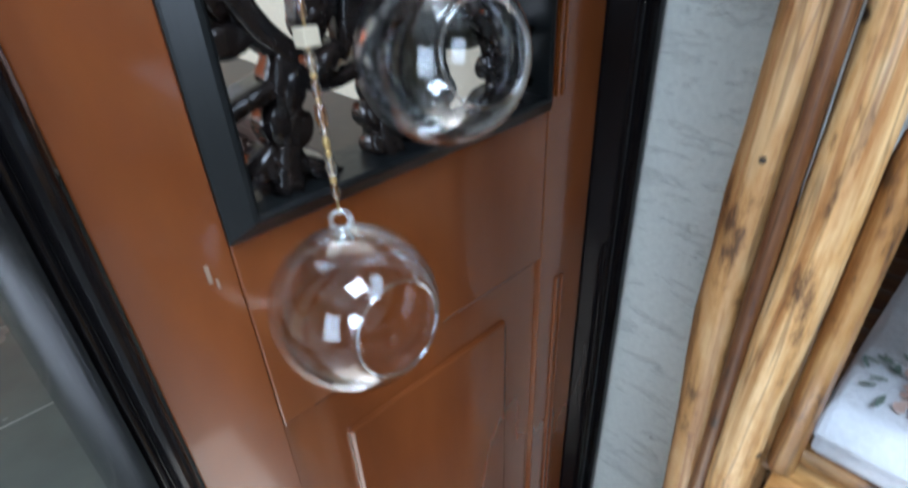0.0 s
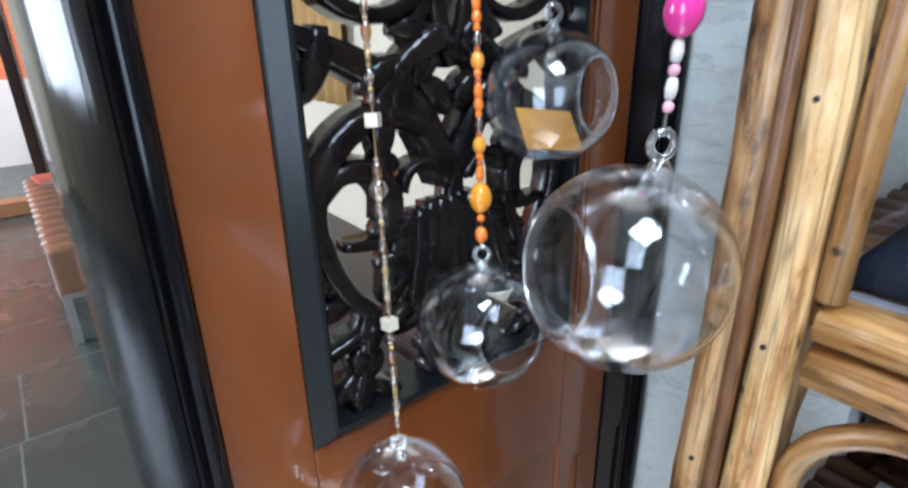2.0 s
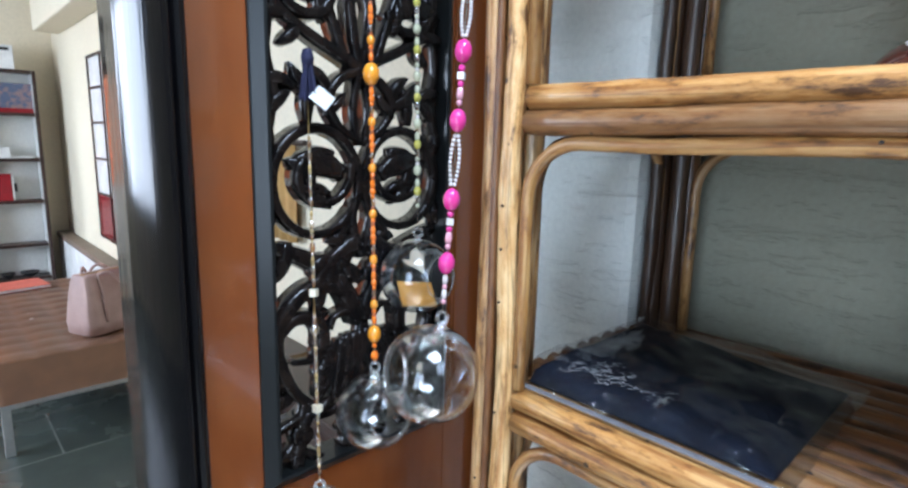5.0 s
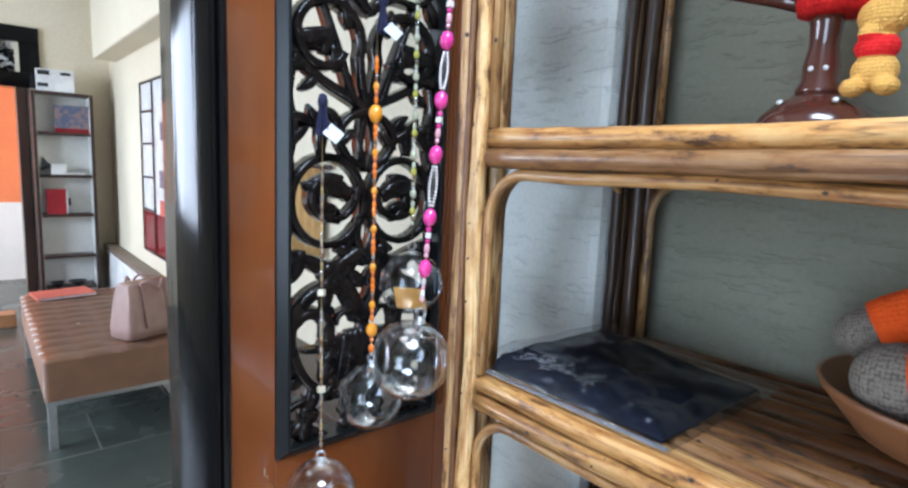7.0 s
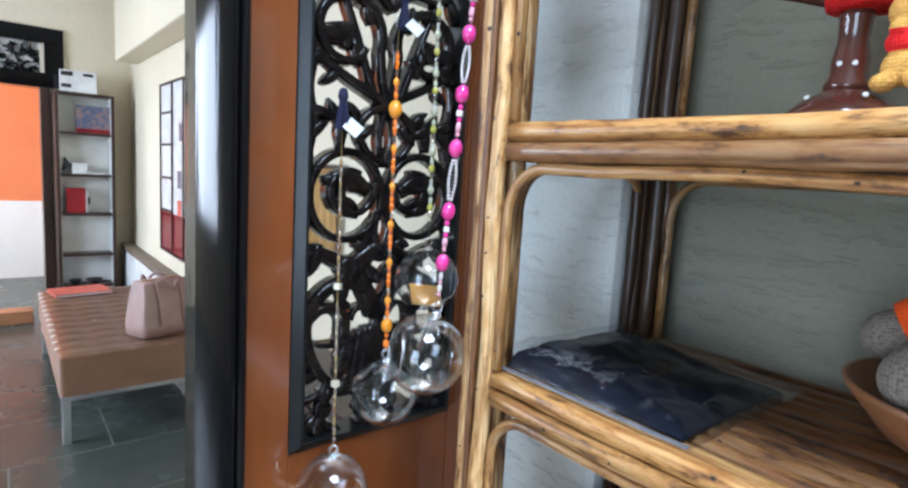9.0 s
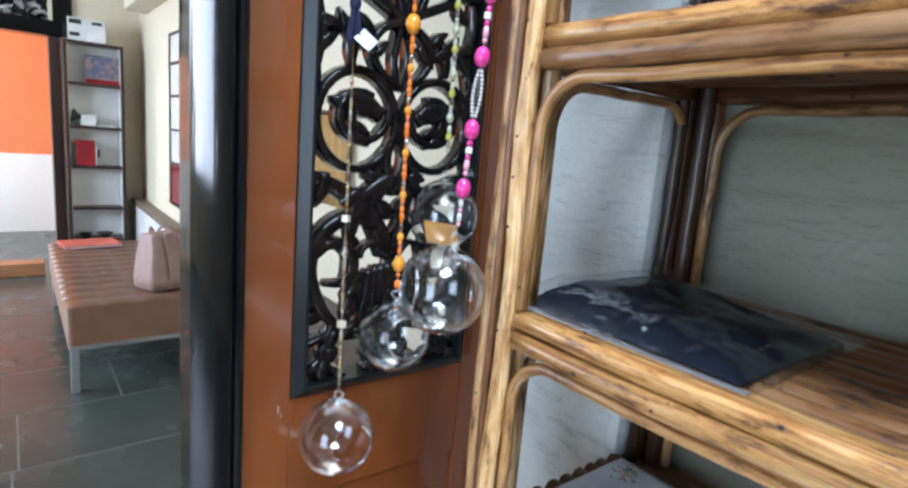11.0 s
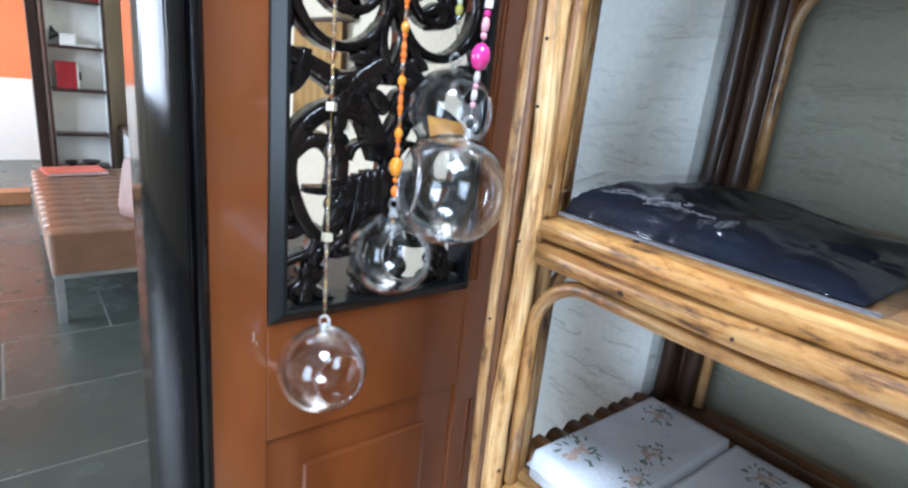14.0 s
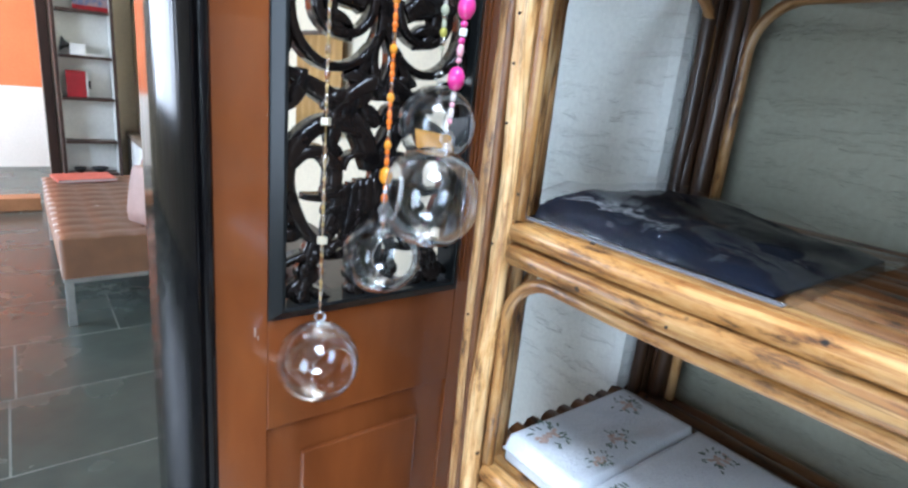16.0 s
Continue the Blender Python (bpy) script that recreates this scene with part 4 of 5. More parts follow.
def cushion(x0, y0, z0, x1, y1, z1, nx, ny):
    """A padded seat with shallow dimples in rows."""
    bm = bmesh.new()
    n, m_ = nx * 6, ny * 6
    grid = []
    for i in range(n + 1):
        row = []
        for j in range(m_ + 1):
            u, v = i / n, j / m_
            d = abs(math.sin(math.pi * u * nx) * math.sin(math.pi * v * ny)) ** 0.4
            edge = min(1, min(u, 1 - u) * n / 2.0, min(v, 1 - v) * m_ / 2.0)
            row.append(bm.verts.new((x0 + (x1 - x0) * u, y0 + (y1 - y0) * v, z1 - 0.010 + 0.010 * d * (0.4 + 0.6 * edge))))
        grid.append(row)
    for i in range(n):
        for j in range(m_):
            bm.faces.new((grid[i][j], grid[i + 1][j], grid[i + 1][j + 1], grid[i][j + 1]))
    rim = [grid[i][0] for i in range(n + 1)] + [grid[n][j] for j in range(1, m_ + 1)] + [grid[i][m_] for i in range(n - 1, -1, -1)] + [grid[0][j] for j in range(m_ - 1, 0, -1)]
    low = [bm.verts.new((v.co.x, v.co.y, z0)) for v in rim]
    for k in range(len(rim)):
        q = (k + 1) % len(rim)
        bm.faces.new((rim[q], rim[k], low[k], low[q]))
    bm.faces.new(low)
    return bm


part("cushion", cushion(BX0, BY0, 0.222, BX1, BY1, 0.402, 4, 12), LEATHER, bench, smooth=True)
part("steel_frame", boxed(BX0 + 0.005, BY0 + 0.005, 0.199, BX1 - 0.005, BY1 - 0.005, 0.221, 0.003), CHROME, bench, "brushed steel frame")
for x in (BX0 + 0.008, BX1 - 0.043):
    for y in (BY0 + 0.008, BY1 - 0.043):
        part("leg", boxed(x, y, 0.0, x + 0.032, y + 0.032, 0.1985, 0.002), CHROME, bench)
# Buttons painted white for glints on the tufts; edge row enlarged for window glare.
btn = part("glint_button", lathe(bmesh.new(), [(0.001, 0.006), (0.008, 0.005), (0.011, 0.0)], 8), WHITE, bench, m=pose(BX0 + 0.012, BY0 + 0.06, 0.3885))
for j in range(13):
    for x in (BX0 + 0.012, BX0 + 0.200):
        if j or x > BX0 + 0.02:
            share("glint_button", btn.data, bench, pose(x, BY0 + 0.06 + j * 0.11, 0.3885 if x < BX0 + 0.02 else 0.390) @ Matrix.Diagonal((1.7, 1.3, 1.3, 1) if x < BX0 + 0.02 else (1, 1, 1, 1)))
bolster = thing("bolster", "low backrest along the cream wall, face whitened as glare, taupe top", "bolster")
# White colour of the pad stands for window glare on its face.
part("pad", boxed(0.535, 2.6, 0.0, 0.612, 4.62, 0.545, 0.012), WHITE, bolster)
part("cap", boxed(0.53, 2.595, 0.546, 0.613, 4.625, 0.585, 0.008), material("taupe_capping", (0.22, 0.165, 0.12), 0.5, scale=8), bolster, "taupe capping board")


def handbag():
    """A soft tote: flat base, pleated front, gusseted sides drawn in at the mouth, two strap bands that end in handles."""
    b = thing("handbag", "dusty pink leather handbag standing on the bench", "bag")
    bm = bmesh.new()
    rings = []
    for z, w, d in ((0, 0.112, 0.066), (0.006, 0.122, 0.074), (0.05, 0.126, 0.078), (0.11, 0.123, 0.070), (0.17, 0.119, 0.060), (0.222, 0.113, 0.044), (0.236, 0.110, 0.038)):
        ring = []
        for k in range(36):
            a = 2 * math.pi * k / 36
            c, s = math.cos(a), math.sin(a)
            pleat = 1 + 0.07 * math.sin(9 * a + 1.5) * min(1, z * 6) * abs(s)
            gusset = 1 - 0.16 * (z / 0.236) * max(0.0, abs(c) - 0.8) / 0.2
            ring.append(bm.verts.new((w * gusset * math.copysign(abs(c) ** 0.42, c), d * pleat * math.copysign(abs(s) ** 0.34, s) + 0.004 * noise.noise((k * 0.4, z * 18, 3)), z)))
        rings.append(ring)
    for a, c in zip(rings, rings[1:]):
        for k in range(36):
            bm.faces.new((a[k], a[(k + 1) % 36], c[(k + 1) % 36], c[k]))
    bm.faces.new(rings[0][::-1]), bm.faces.new(rings[-1])
    part("bag_body", bm, PINK_LEATHER, b, smooth=True)
    for s in (-1, 1):
        for x in (-0.052, 0.052):
            pts = [(x, s * 0.079, 0.05), (x, s * 0.075, 0.11), (x, s * 0.064, 0.17), (x, s * 0.049, 0.222), (x, s * 0.045, 0.238)]
            part("strap_band", tube(bmesh.new(), pts, 0.0062, 6), PINK_LEATHER, b, smooth=True)
        pts = [(-0.052 + 0.104 * u, s * (0.045 + 0.040 * math.sin(math.pi * u)), 0.238 - 0.030 * math.sin(math.pi * u) + 0.03 * math.sin(2 * math.pi * min(u, 1 - u))) for u in [k / 14 for k in range(15)]]
        part("handle", tube(bmesh.new(), pts, 0.0055, 6), PINK_LEATHER, b, smooth=True)
    part("zip", boxed(-0.090, -0.004, 0.2365, 0.090, 0.004, 0.240, 0.001), GOLD, b, "gold zip")
    return b


bag = handbag()
bag.matrix_world = pose(0.405, 2.64, 0.401, 0, 0, 24) @ Matrix.Diagonal((1.16, 1.2, 1.14, 1))


def closed_book(name, label, sx, sy, sz, cover):
    b = thing(name, label, "book")
    part("cover", boxed(-sx / 2, -sy / 2, 0, sx / 2, sy / 2, 0.002, 0.0005), cover, b)
    part("cover", boxed(-sx / 2, -sy / 2, sz - 0.002, sx / 2, sy / 2, sz, 0.0005), cover, b)
    part("pages", boxed(-sx / 2 + 0.003, -sy / 2 + 0.003, 0.0022, sx / 2, sy / 2 - 0.003, sz - 0.0022), WHITE, b, "white pages")
    part("spine", boxed(-sx / 2 - 0.002, -sy / 2, 0, -sx / 2, sy / 2, sz, 0.0005), cover, b)
    return b


closed_book("folder", "coral red folder lying on the bench", 0.30, 0.22, 0.018, CORAL).matrix_world = pose(0.17, 3.72, 0.402, 0, 0, 8)

case = thing("bookcase", "narrow dark-framed open bookcase with pale inside", "bookcase")
KX0, KX1, KY0, KY1, KZ = 0.112, 0.468, 4.40, 4.655, 1.685
part("side_panel", boxed(KX0, KY0, 0, KX0 + 0.02, KY1, KZ, 0.002), DARK_WOOD, case)
part("side_panel", boxed(KX1 - 0.02, KY0, 0, KX1, KY1, KZ, 0.002), DARK_WOOD, case)
part("back_panel", boxed(KX0 + 0.021, 4.515, 0.02, KX1 - 0.021, 4.525, KZ - 0.02), PALE, case, "pale back panel")
for x in (KX0 + 0.0205, KX1 - 0.0245):
    part("lining", boxed(x, KY0 + 0.012, 0.05, x + 0.004, 4.514, KZ - 0.021), PALE, case, "pale inner lining")
SH = (0.03, 0.31, 0.541, 0.837, 1.116, 1.411, KZ)
for z in SH:
    part("shelf_board", boxed(KX0 + 0.0248, KY0 + 0.001, z - 0.02, KX1 - 0.0248, 4.514, z, 0.001), DARK_WOOD, case)

carton = thing("carton", "white printed cardboard carton on top of the bookcase", "box")
part("carton_body", boxed(-0.11, -0.06, 0, 0.11, 0.06, 0.15, 0.002), WHITE, carton)
part("print_band", boxed(-0.10, -0.0612, 0.11, -0.03, -0.0602, 0.14), BLACK, carton, "dark printed band")
part("print_band", boxed(0.03, -0.0612, 0.115, 0.09, -0.0602, 0.135), BLACK, carton, "dark printed band")
part("print_band", boxed(-0.10, -0.0612, 0.03, -0.04, -0.0602, 0.055), BLACK, carton, "dark printed band")
carton.matrix_world = pose(0.26, 4.48, KZ, 0, 0, -6)

album = thing("picture_box", "box with a colourful blue and red printed picture", "box")
part("picture_cover", boxed(-0.105, -0.015, 0.03, 0.105, 0.015, 0.19, 0.002), BLUE_PRINT, album)
part("red_base", boxed(-0.107, -0.02, 0, 0.107, 0.02, 0.03, 0.002), RED, album, "red base")
album.matrix_world = pose(0.345, 4.45, 1.411, 0, 0, -3)

gadget = thing("desk_speaker", "small black horn on a white base", "ornament")
part("horn", lathe(bmesh.new(), [(0.012, 0.0), (0.02, 0.02), (0.05, 0.05)], 16), BLACK, gadget, smooth=True, m=pose(-0.03, 0, 0.06, 0, -80, 0))
part("base_block", boxed(-0.03, -0.03, 0, 0.06, 0.03, 0.075, 0.004), WHITE, gadget)
part("base_strip", boxed(0.061, -0.025, 0, 0.17, 0.025, 0.012, 0.002), WHITE, gadget)
gadget.matrix_world = pose(0.235, 4.452, 1.116)

tin = thing("red_tin", "deep red glossy tin with a white side and a dark tab", "tin")
part("tin_body", boxed(-0.065, -0.04, 0, 0.052, 0.04, 0.165, 0.005), RED, tin)
part("lid", boxed(-0.066, -0.041, 0.1655, 0.053, 0.041, 0.178, 0.004), RED, tin)
part("white_side", boxed(0.0525, -0.036, 0.004, 0.062, 0.036, 0.160, 0.002), WHITE, tin, "white side panel")
part("tab", boxed(0.0625, -0.02, 0.06, 0.078, 0.0, 0.115, 0.003), BLACK, tin, "dark tab")
tin.matrix_world = pose(0.235, 4.452, 0.837, 0, 0, -8)
for k, (x, w) in enumerate(((0.21, 0.05), (0.33, 0.07))):
    s = thing("dark_bowl", "small dark bowl on a bookcase shelf", "bowl")
    part("bowl_body", lathe(bmesh.new(), [(0.02, 0), (w, 0.03), (w, 0.035), (w - 0.004, 0.035), (0.018, 0.005)], 16), BLACK, s, smooth=True)
    s.matrix_world = pose(x, 4.45, 0.31) @ Matrix.Diagonal((0.8, 0.8, 1, 1))

# doorway with a carved transom
fd = thing("far_door_frame", "black wooden door frame with a carved transom", "door frame")
fd["kind"] = "structure"
part("jamb", boxed(0.045, FAR_Y - 0.02, 0, 0.105, FAR_Y + 0.15, 1.71, 0.004), DARK_WOOD, fd)
part("jamb", boxed(-1.0, FAR_Y - 0.02, 0, -0.94, FAR_Y + 0.15, 1.71, 0.004), DARK_WOOD, fd)
part("transom_rail", boxed(-1.0, FAR_Y - 0.025, 1.711, 0.19, FAR_Y + 0.15, 1.815, 0.004), LACQUER, fd)
part("transom_rail", boxed(-1.0, FAR_Y - 0.025, 2.018, 0.19, FAR_Y + 0.15, 2.125, 0.004), LACQUER, fd)
part("transom_post", boxed(0.075, FAR_Y - 0.024, 1.8155, 0.19, FAR_Y + 0.149, 2.0175, 0.003), LACQUER, fd)
part("transom_pane", boxed(-1.0, FAR_Y + 0.03, 1.8155, 0.0748, FAR_Y + 0.036, 2.0175), WHITE, fd, "white pane behind the carving")
rng = random.Random(9)
bm = bmesh.new()
for k in range(300):
    lobe(bm, rng.uniform(-0.98, 0.06), rng.uniform(1.82, 2.01), rng.uniform(0, 6.28), rng.uniform(0.03, 0.06), rng.uniform(0.012, 0.024), rng.uniform(-2, 2), FAR_Y + 0.012)
part("transom_carving", bm, LACQUER, fd, "black leafy openwork")
setting("threshold", boxed(-0.94, FAR_Y - 0.03, 0.0, -0.035, FAR_Y + 0.12, 0.095, 0.006), material("orange_brown_wood", (0.42, 0.19, 0.08), 0.5, scale=10), "orange-brown wooden threshold")

# notice board
board = thing("notice_board", "dark-framed board of white sheets with a red foot", "notice board")
NY0, NY1, NZ0, NZ1, NX = 2.30, 3.55, 0.69, 1.72, ROOM_X
part("backing", boxed(NX - 0.012, NY0, NZ0, NX - 0.002, NY1, NZ1), WHITE, board)
part("red_foot", boxed(NX - 0.016, NY0 + 0.014, NZ0 + 0.014, NX - 0.0125, NY1 - 0.014, NZ0 + 0.25), RED, board, "dark red band")
for y in (NY0, 2.98, 3.24, NY1 - 0.014):
    part("frame_bar", boxed(NX - 0.024, y, NZ0, NX - 0.0165, y + 0.014, NZ1, 0.001), DARK_WOOD, board)
for z in (NZ0, NZ0 + 0.255, NZ0 + 0.455, NZ0 + 0.655, NZ0 + 0.845, NZ1 - 0.014):
    part("frame_bar", boxed(NX - 0.0245, (3.254 if NZ0 < z < NZ1 - 0.02 else NY0 + 0.0142), z, NX - 0.0168, NY1 - 0.0142, z + 0.013, 0.001), DARK_WOOD, board)
for y, z, c in ((3.10, 1.15, BLUE_PRINT), (3.10, 0.98, CORAL), (3.06, 1.42, BLUE_PRINT), (2.8, 1.3, BLUE_PRINT), (2.75, 1.0, BLUE_PRINT), (3.40, 1.06, PALE)):
    part("sheet", boxed(NX - 0.0145, y - 0.045, z - 0.05, NX - 0.0126, y + 0.045, z + 0.05), c, board)

# ---- goods on the cane shelf ----
NAVY = material("navy_cloth", (0.006, 0.0085, 0.018), 0.85, second=(0.006, 0.007, 0.012), scale=30, bump=0.3, bump_scale=300, spec=0.15)
LINEN = material("white_cotton", (0.78, 0.79, 0.82), 0.8, second=(0.70, 0.72, 0.76), scale=20, bump=0.3, bump_scale=350)
LEAF_PRINT = material("green_print", (0.16, 0.21, 0.17), 0.8, scale=60)
PEACH_PRINT = material("peach_print", (0.68, 0.50, 0.42), 0.8, second=(0.55, 0.38, 0.32), scale=120)


def mound(x0, y0, x1, y1, z0, height, n, seed, wrinkle, over=0.0, bias=0.0, edge=9):
    """A low folded pack with rounded edges and soft wrinkles, closed below."""
    bm = bmesh.new()
    grid = []
    for i in range(n + 1):
        row = []
        for j in range(n + 1):
            u, v = i / n, j / n
            e = min(u, 1 - u, v, 1 - v)
            h = height * min(1, (e * edge) ** 0.5) * (1 + bias * (0.5 - v)) * (0.8 + 0.2 * min(1, v * 2.2) if bias else 1)
            w = wrinkle * (noise.noise((u * 4 + seed, v * 5, 1)) + 0.5 * noise.noise((u * 10 + seed, v * 9, 5)) + 0.3 * math.sin(14 * (u * 0.6 + v) + 3 * noise.noise((u * 3, v * 3, seed))))
            x = x0 + (x1 - x0) * u + over * noise.noise((v * 4, seed, i))
            y = y0 + (y1 - y0) * v + over * noise.noise((u * 4, seed + 3, j))
            row.append(bm.verts.new((x, y, z0 + max(0.0012, h + w * min(1, e * 8)))))
        grid.append(row)
    for i in range(n):
        for j in range(n):
            bm.faces.new((grid[i][j], grid[i + 1][j], grid[i + 1][j + 1], grid[i][j + 1]))
    rim = [grid[i][0] for i in range(n + 1)] + [grid[n][j] for j in range(1, n + 1)] + [grid[i][n] for i in range(n - 1, -1, -1)] + [grid[0][j] for j in range(n - 1, 0, -1)]
    low = [bm.verts.new((v.co.x, v.co.y, z0)) for v in rim]
    for k in range(len(rim)):
        q = (k + 1) % len(rim)
        bm.faces.new((rim[q], rim[k], low[k], low[q]))
    bm.faces.new(low)
    bmesh.ops.recalc_face_normals(bm, faces=bm.faces)
    return bm


Z1 = LEVELS[3] + 0.0008
pack = thing("garment_pack", "folded navy garment in a clear plastic bag on the shelf", "clothing")
part("garment", mound(0.242, -0.195, 0.452, 0.026, Z1, 0.0185, 44, 2, 0.0045, 0, -1.1), NAVY, pack, smooth=True)
part("plastic_bag", mound(0.230, -0.208, 0.478, 0.034, Z1 + 0.0003, 0.0225, 60, 6, 0.0062, 0.005, -1.1), FILM, pack, "crinkled clear plastic", True)
part("bag_seam", boxed(0.2275, -0.206, Z1 + 0.0004, 0.2345, 0.030, Z1 + 0.0016, 0.0004), material("welded_film_edge", (0.20, 0.19, 0.20), 0.25, scale=60, bump=0.3), pack, "pale welded seam of the bag")
bm = bmesh.new()
rng = random.Random(4)
for k in range(48):
    x, y = 0.252 + rng.gauss(0.008, 0.008), -0.045 + rng.gauss(0, 0.020)
    a = rng.uniform(0, 6.28)
    pts = [(x + 0.004 * q * math.cos(a + q * 0.5), y + 0.004 * q * math.sin(a + q * 0.5), Z1 + 0.0262 + 0.05 * (y + 0.035)) for q in range(4)]
    tube(bm, pts, 0.00028, 5)
part("embroidery", bm, material("silver_thread", (0.24, 0.235, 0.24), 0.5, scale=80), pack, "silver-white sprig embroidery")

Z0 = LEVELS[2] + 0.0008


def flower_print(parent, x, y, z, a, s):
    """A sprig printed on cloth: a peach bloom among green leaves."""
    bm, bl = bmesh.new(), bmesh.new()
    rng = random.Random(int(x * 1000 + y * 777))
    for k in range(14):
        r, t = rng.uniform(0.0, 0.016) * s, rng.uniform(0, 6.28)
        m = pose(x + r * math.cos(t) * 1.5, y + r * math.sin(t), z + 0.00012 * k, 0, 0, rng.uniform(0, 360))
        bmesh.ops.create_circle(bm, cap_ends=True, segments=7, radius=0.0045 * s, matrix=m @ Matrix.Diagonal((1.2, 0.8, 1, 1)))
    for k in range(22):
        t, r = rng.uniform(0, 6.28), rng.uniform(0.014, 0.03) * s
        m = pose(x + r * math.cos(t) * 1.3, y + r * math.sin(t), z + 0.0003 + 0.0001 * k, 0, 0, math.degrees(t) + rng.uniform(-50, 50))
        bmesh.ops.create_circle(bl, cap_ends=True, segments=6, radius=0.0042 * s, matrix=m @ Matrix.Diagonal((1.4, 0.45, 1, 1)))
    part("bloom_print", bm, PEACH_PRINT, parent, "peach printed bloom")
    part("leaf_print", bl, LEAF_PRINT, parent, "green printed leaves")


for k, (y0, y1, h) in enumerate(((-0.0795, 0.018, 0.029), (-0.2065, -0.080, 0.028), (-0.42, -0.207, 0.028))):
    c = thing("folded_tablecloth", "folded white cotton tablecloth with printed flower sprigs", "tablecloth", "folded tablecloths")
    part("lower_fold", boxed(0.240, y0 + 0.002, Z0, 0.440, y1 - 0.002, Z0 + h * 0.45, 0.004), LINEN, c)
    part("upper_fold", mound(0.238, y0, 0.442, y1, Z0 + h * 0.46, h * 0.54, 30, 20 + k, 0.0014, 0, 0, 60), LINEN, c, smooth=True)
    zz = Z0 + h + 0.0024
    for x, f, a, s in ((0.275, 0.72, 20 + 50 * k, 0.72), (0.335, 0.30 + 0.1 * k, 80 - 30 * k, 0.55), (0.400, 0.65, 140 + 20 * k, 0.62), (0.29, 0.18, 10 + 70 * k, 0.5)):
        flower_print(c, x, y0 + (y1 - y0) * f, zz, a, s)

# turned stand with a knitted doll, and slippers in a bowl
BROWN_GLOSS = material("brown_lacquered_wood", (0.10, 0.032, 0.02), 0.2, second=(0.07, 0.022, 0.014), scale=12, coat=0.6)


def knit_material(name, colour, second, cells, holes=0.0):
    """Crocheted yarn: rows of small rounded stitches, with dark holes between them where holes is set."""
    m = material(name, colour, 0.9, second=second, scale=90, spec=0.2)
    t = m.node_tree
    b = t.nodes["Principled BSDF"]
    tc, v, bp = t.nodes.new("ShaderNodeTexCoord"), t.nodes.new("ShaderNodeTexVoronoi"), t.nodes.new("ShaderNodeBump")
    v.inputs["Scale"].default_value, v.inputs["Randomness"].default_value = cells, 0.35
    t.links.new(tc.outputs["Object"], v.inputs["Vector"])
    bp.inputs["Strength"].default_value, bp.inputs["Distance"].default_value, bp.invert = 0.9, 0.0022, True
    t.links.new(v.outputs["Distance"], bp.inputs["Height"]), t.links.new(bp.outputs[0], b.inputs["Normal"])
    if holes:
        r, mx = t.nodes.new("ShaderNodeValToRGB"), t.nodes.new("ShaderNodeMix")
        r.color_ramp.elements[0].position, r.color_ramp.elements[1].position = 0.50, 0.64
        r.color_ramp.elements[0].color, r.color_ramp.elements[1].color = (1, 1, 1, 1), (1 - holes, 1 - holes, 1 - holes, 1)
        mx.data_type, mx.blend_type, mx.inputs["Factor"].default_value = "RGBA", "MULTIPLY", 1.0
        link = b.inputs["Base Color"].links[0].from_socket
        t.links.new(v.outputs["Distance"], r.inputs[0])
        t.links.new(link, mx.inputs[6]), t.links.new(r.outputs[0], mx.inputs[7])
        t.links.new(mx.outputs[2], b.inputs["Base Color"])
    return m


YARN_RED = knit_material("red_yarn", (0.72, 0.022, 0.018), (0.60, 0.015, 0.013), 240)
YARN_ORANGE = knit_material("orange_yarn", (0.80, 0.10, 0.008), (0.70, 0.075, 0.006), 230)
YARN_GREY = knit_material("grey_knit_yarn", (0.27, 0.23, 0.19), (0.21, 0.175, 0.14), 330, 0.45)
Z2 = LEVELS[4] + 0.0008
stand = thing("turned_stand", "glossy brown turned wooden stand with white dots and an arm", "stand")
part("base", lathe(bmesh.new(), [(0.052, 0), (0.053, 0.004), (0.048, 0.016), (0.036, 0.028), (0.024, 0.034), (0.0205, 0.037)], 36), BROWN_GLOSS, stand, smooth=True)
part("column", lathe(bmesh.new(), [(0.0195, 0.0372), (0.0195, 0.042), (0.0155, 0.05), (0.0155, 0.064), (0.0125, 0.082), (0.0135, 0.10), (0.015, 0.104), (0.013, 0.108), (0.013, 0.16)], 28), BROWN_GLOSS, stand, smooth=True)
part("arm", tube(bmesh.new(), [(0, 0.010, 0.118), (-0.005, 0.045, 0.130), (-0.008, 0.085, 0.142), (-0.01, 0.11, 0.150)], [0.008, 0.0075, 0.006, 0.005], 10), BROWN_GLOSS, stand, smooth=True)
dot = part("inlay_dot", lathe(bmesh.new(), [(0.0005, 0.0012), (0.0022, 0.0008), (0.0026, -0.001)], 8), WHITE, stand, m=pose(-0.036, 0.020, 0.0285, 0, -50, -29))
for x, y, z, rz in ((-0.033, -0.025, 0.0285, 37), (-0.0152, 0.004, 0.060, -12), (-0.0135, -0.0078, 0.060, 28)):
    share("inlay_dot", dot.data, stand, pose(x, y, z, 0, -50 if z < 0.05 else -88, rz))
stand.matrix_world = pose(0.40, -0.232, Z2)


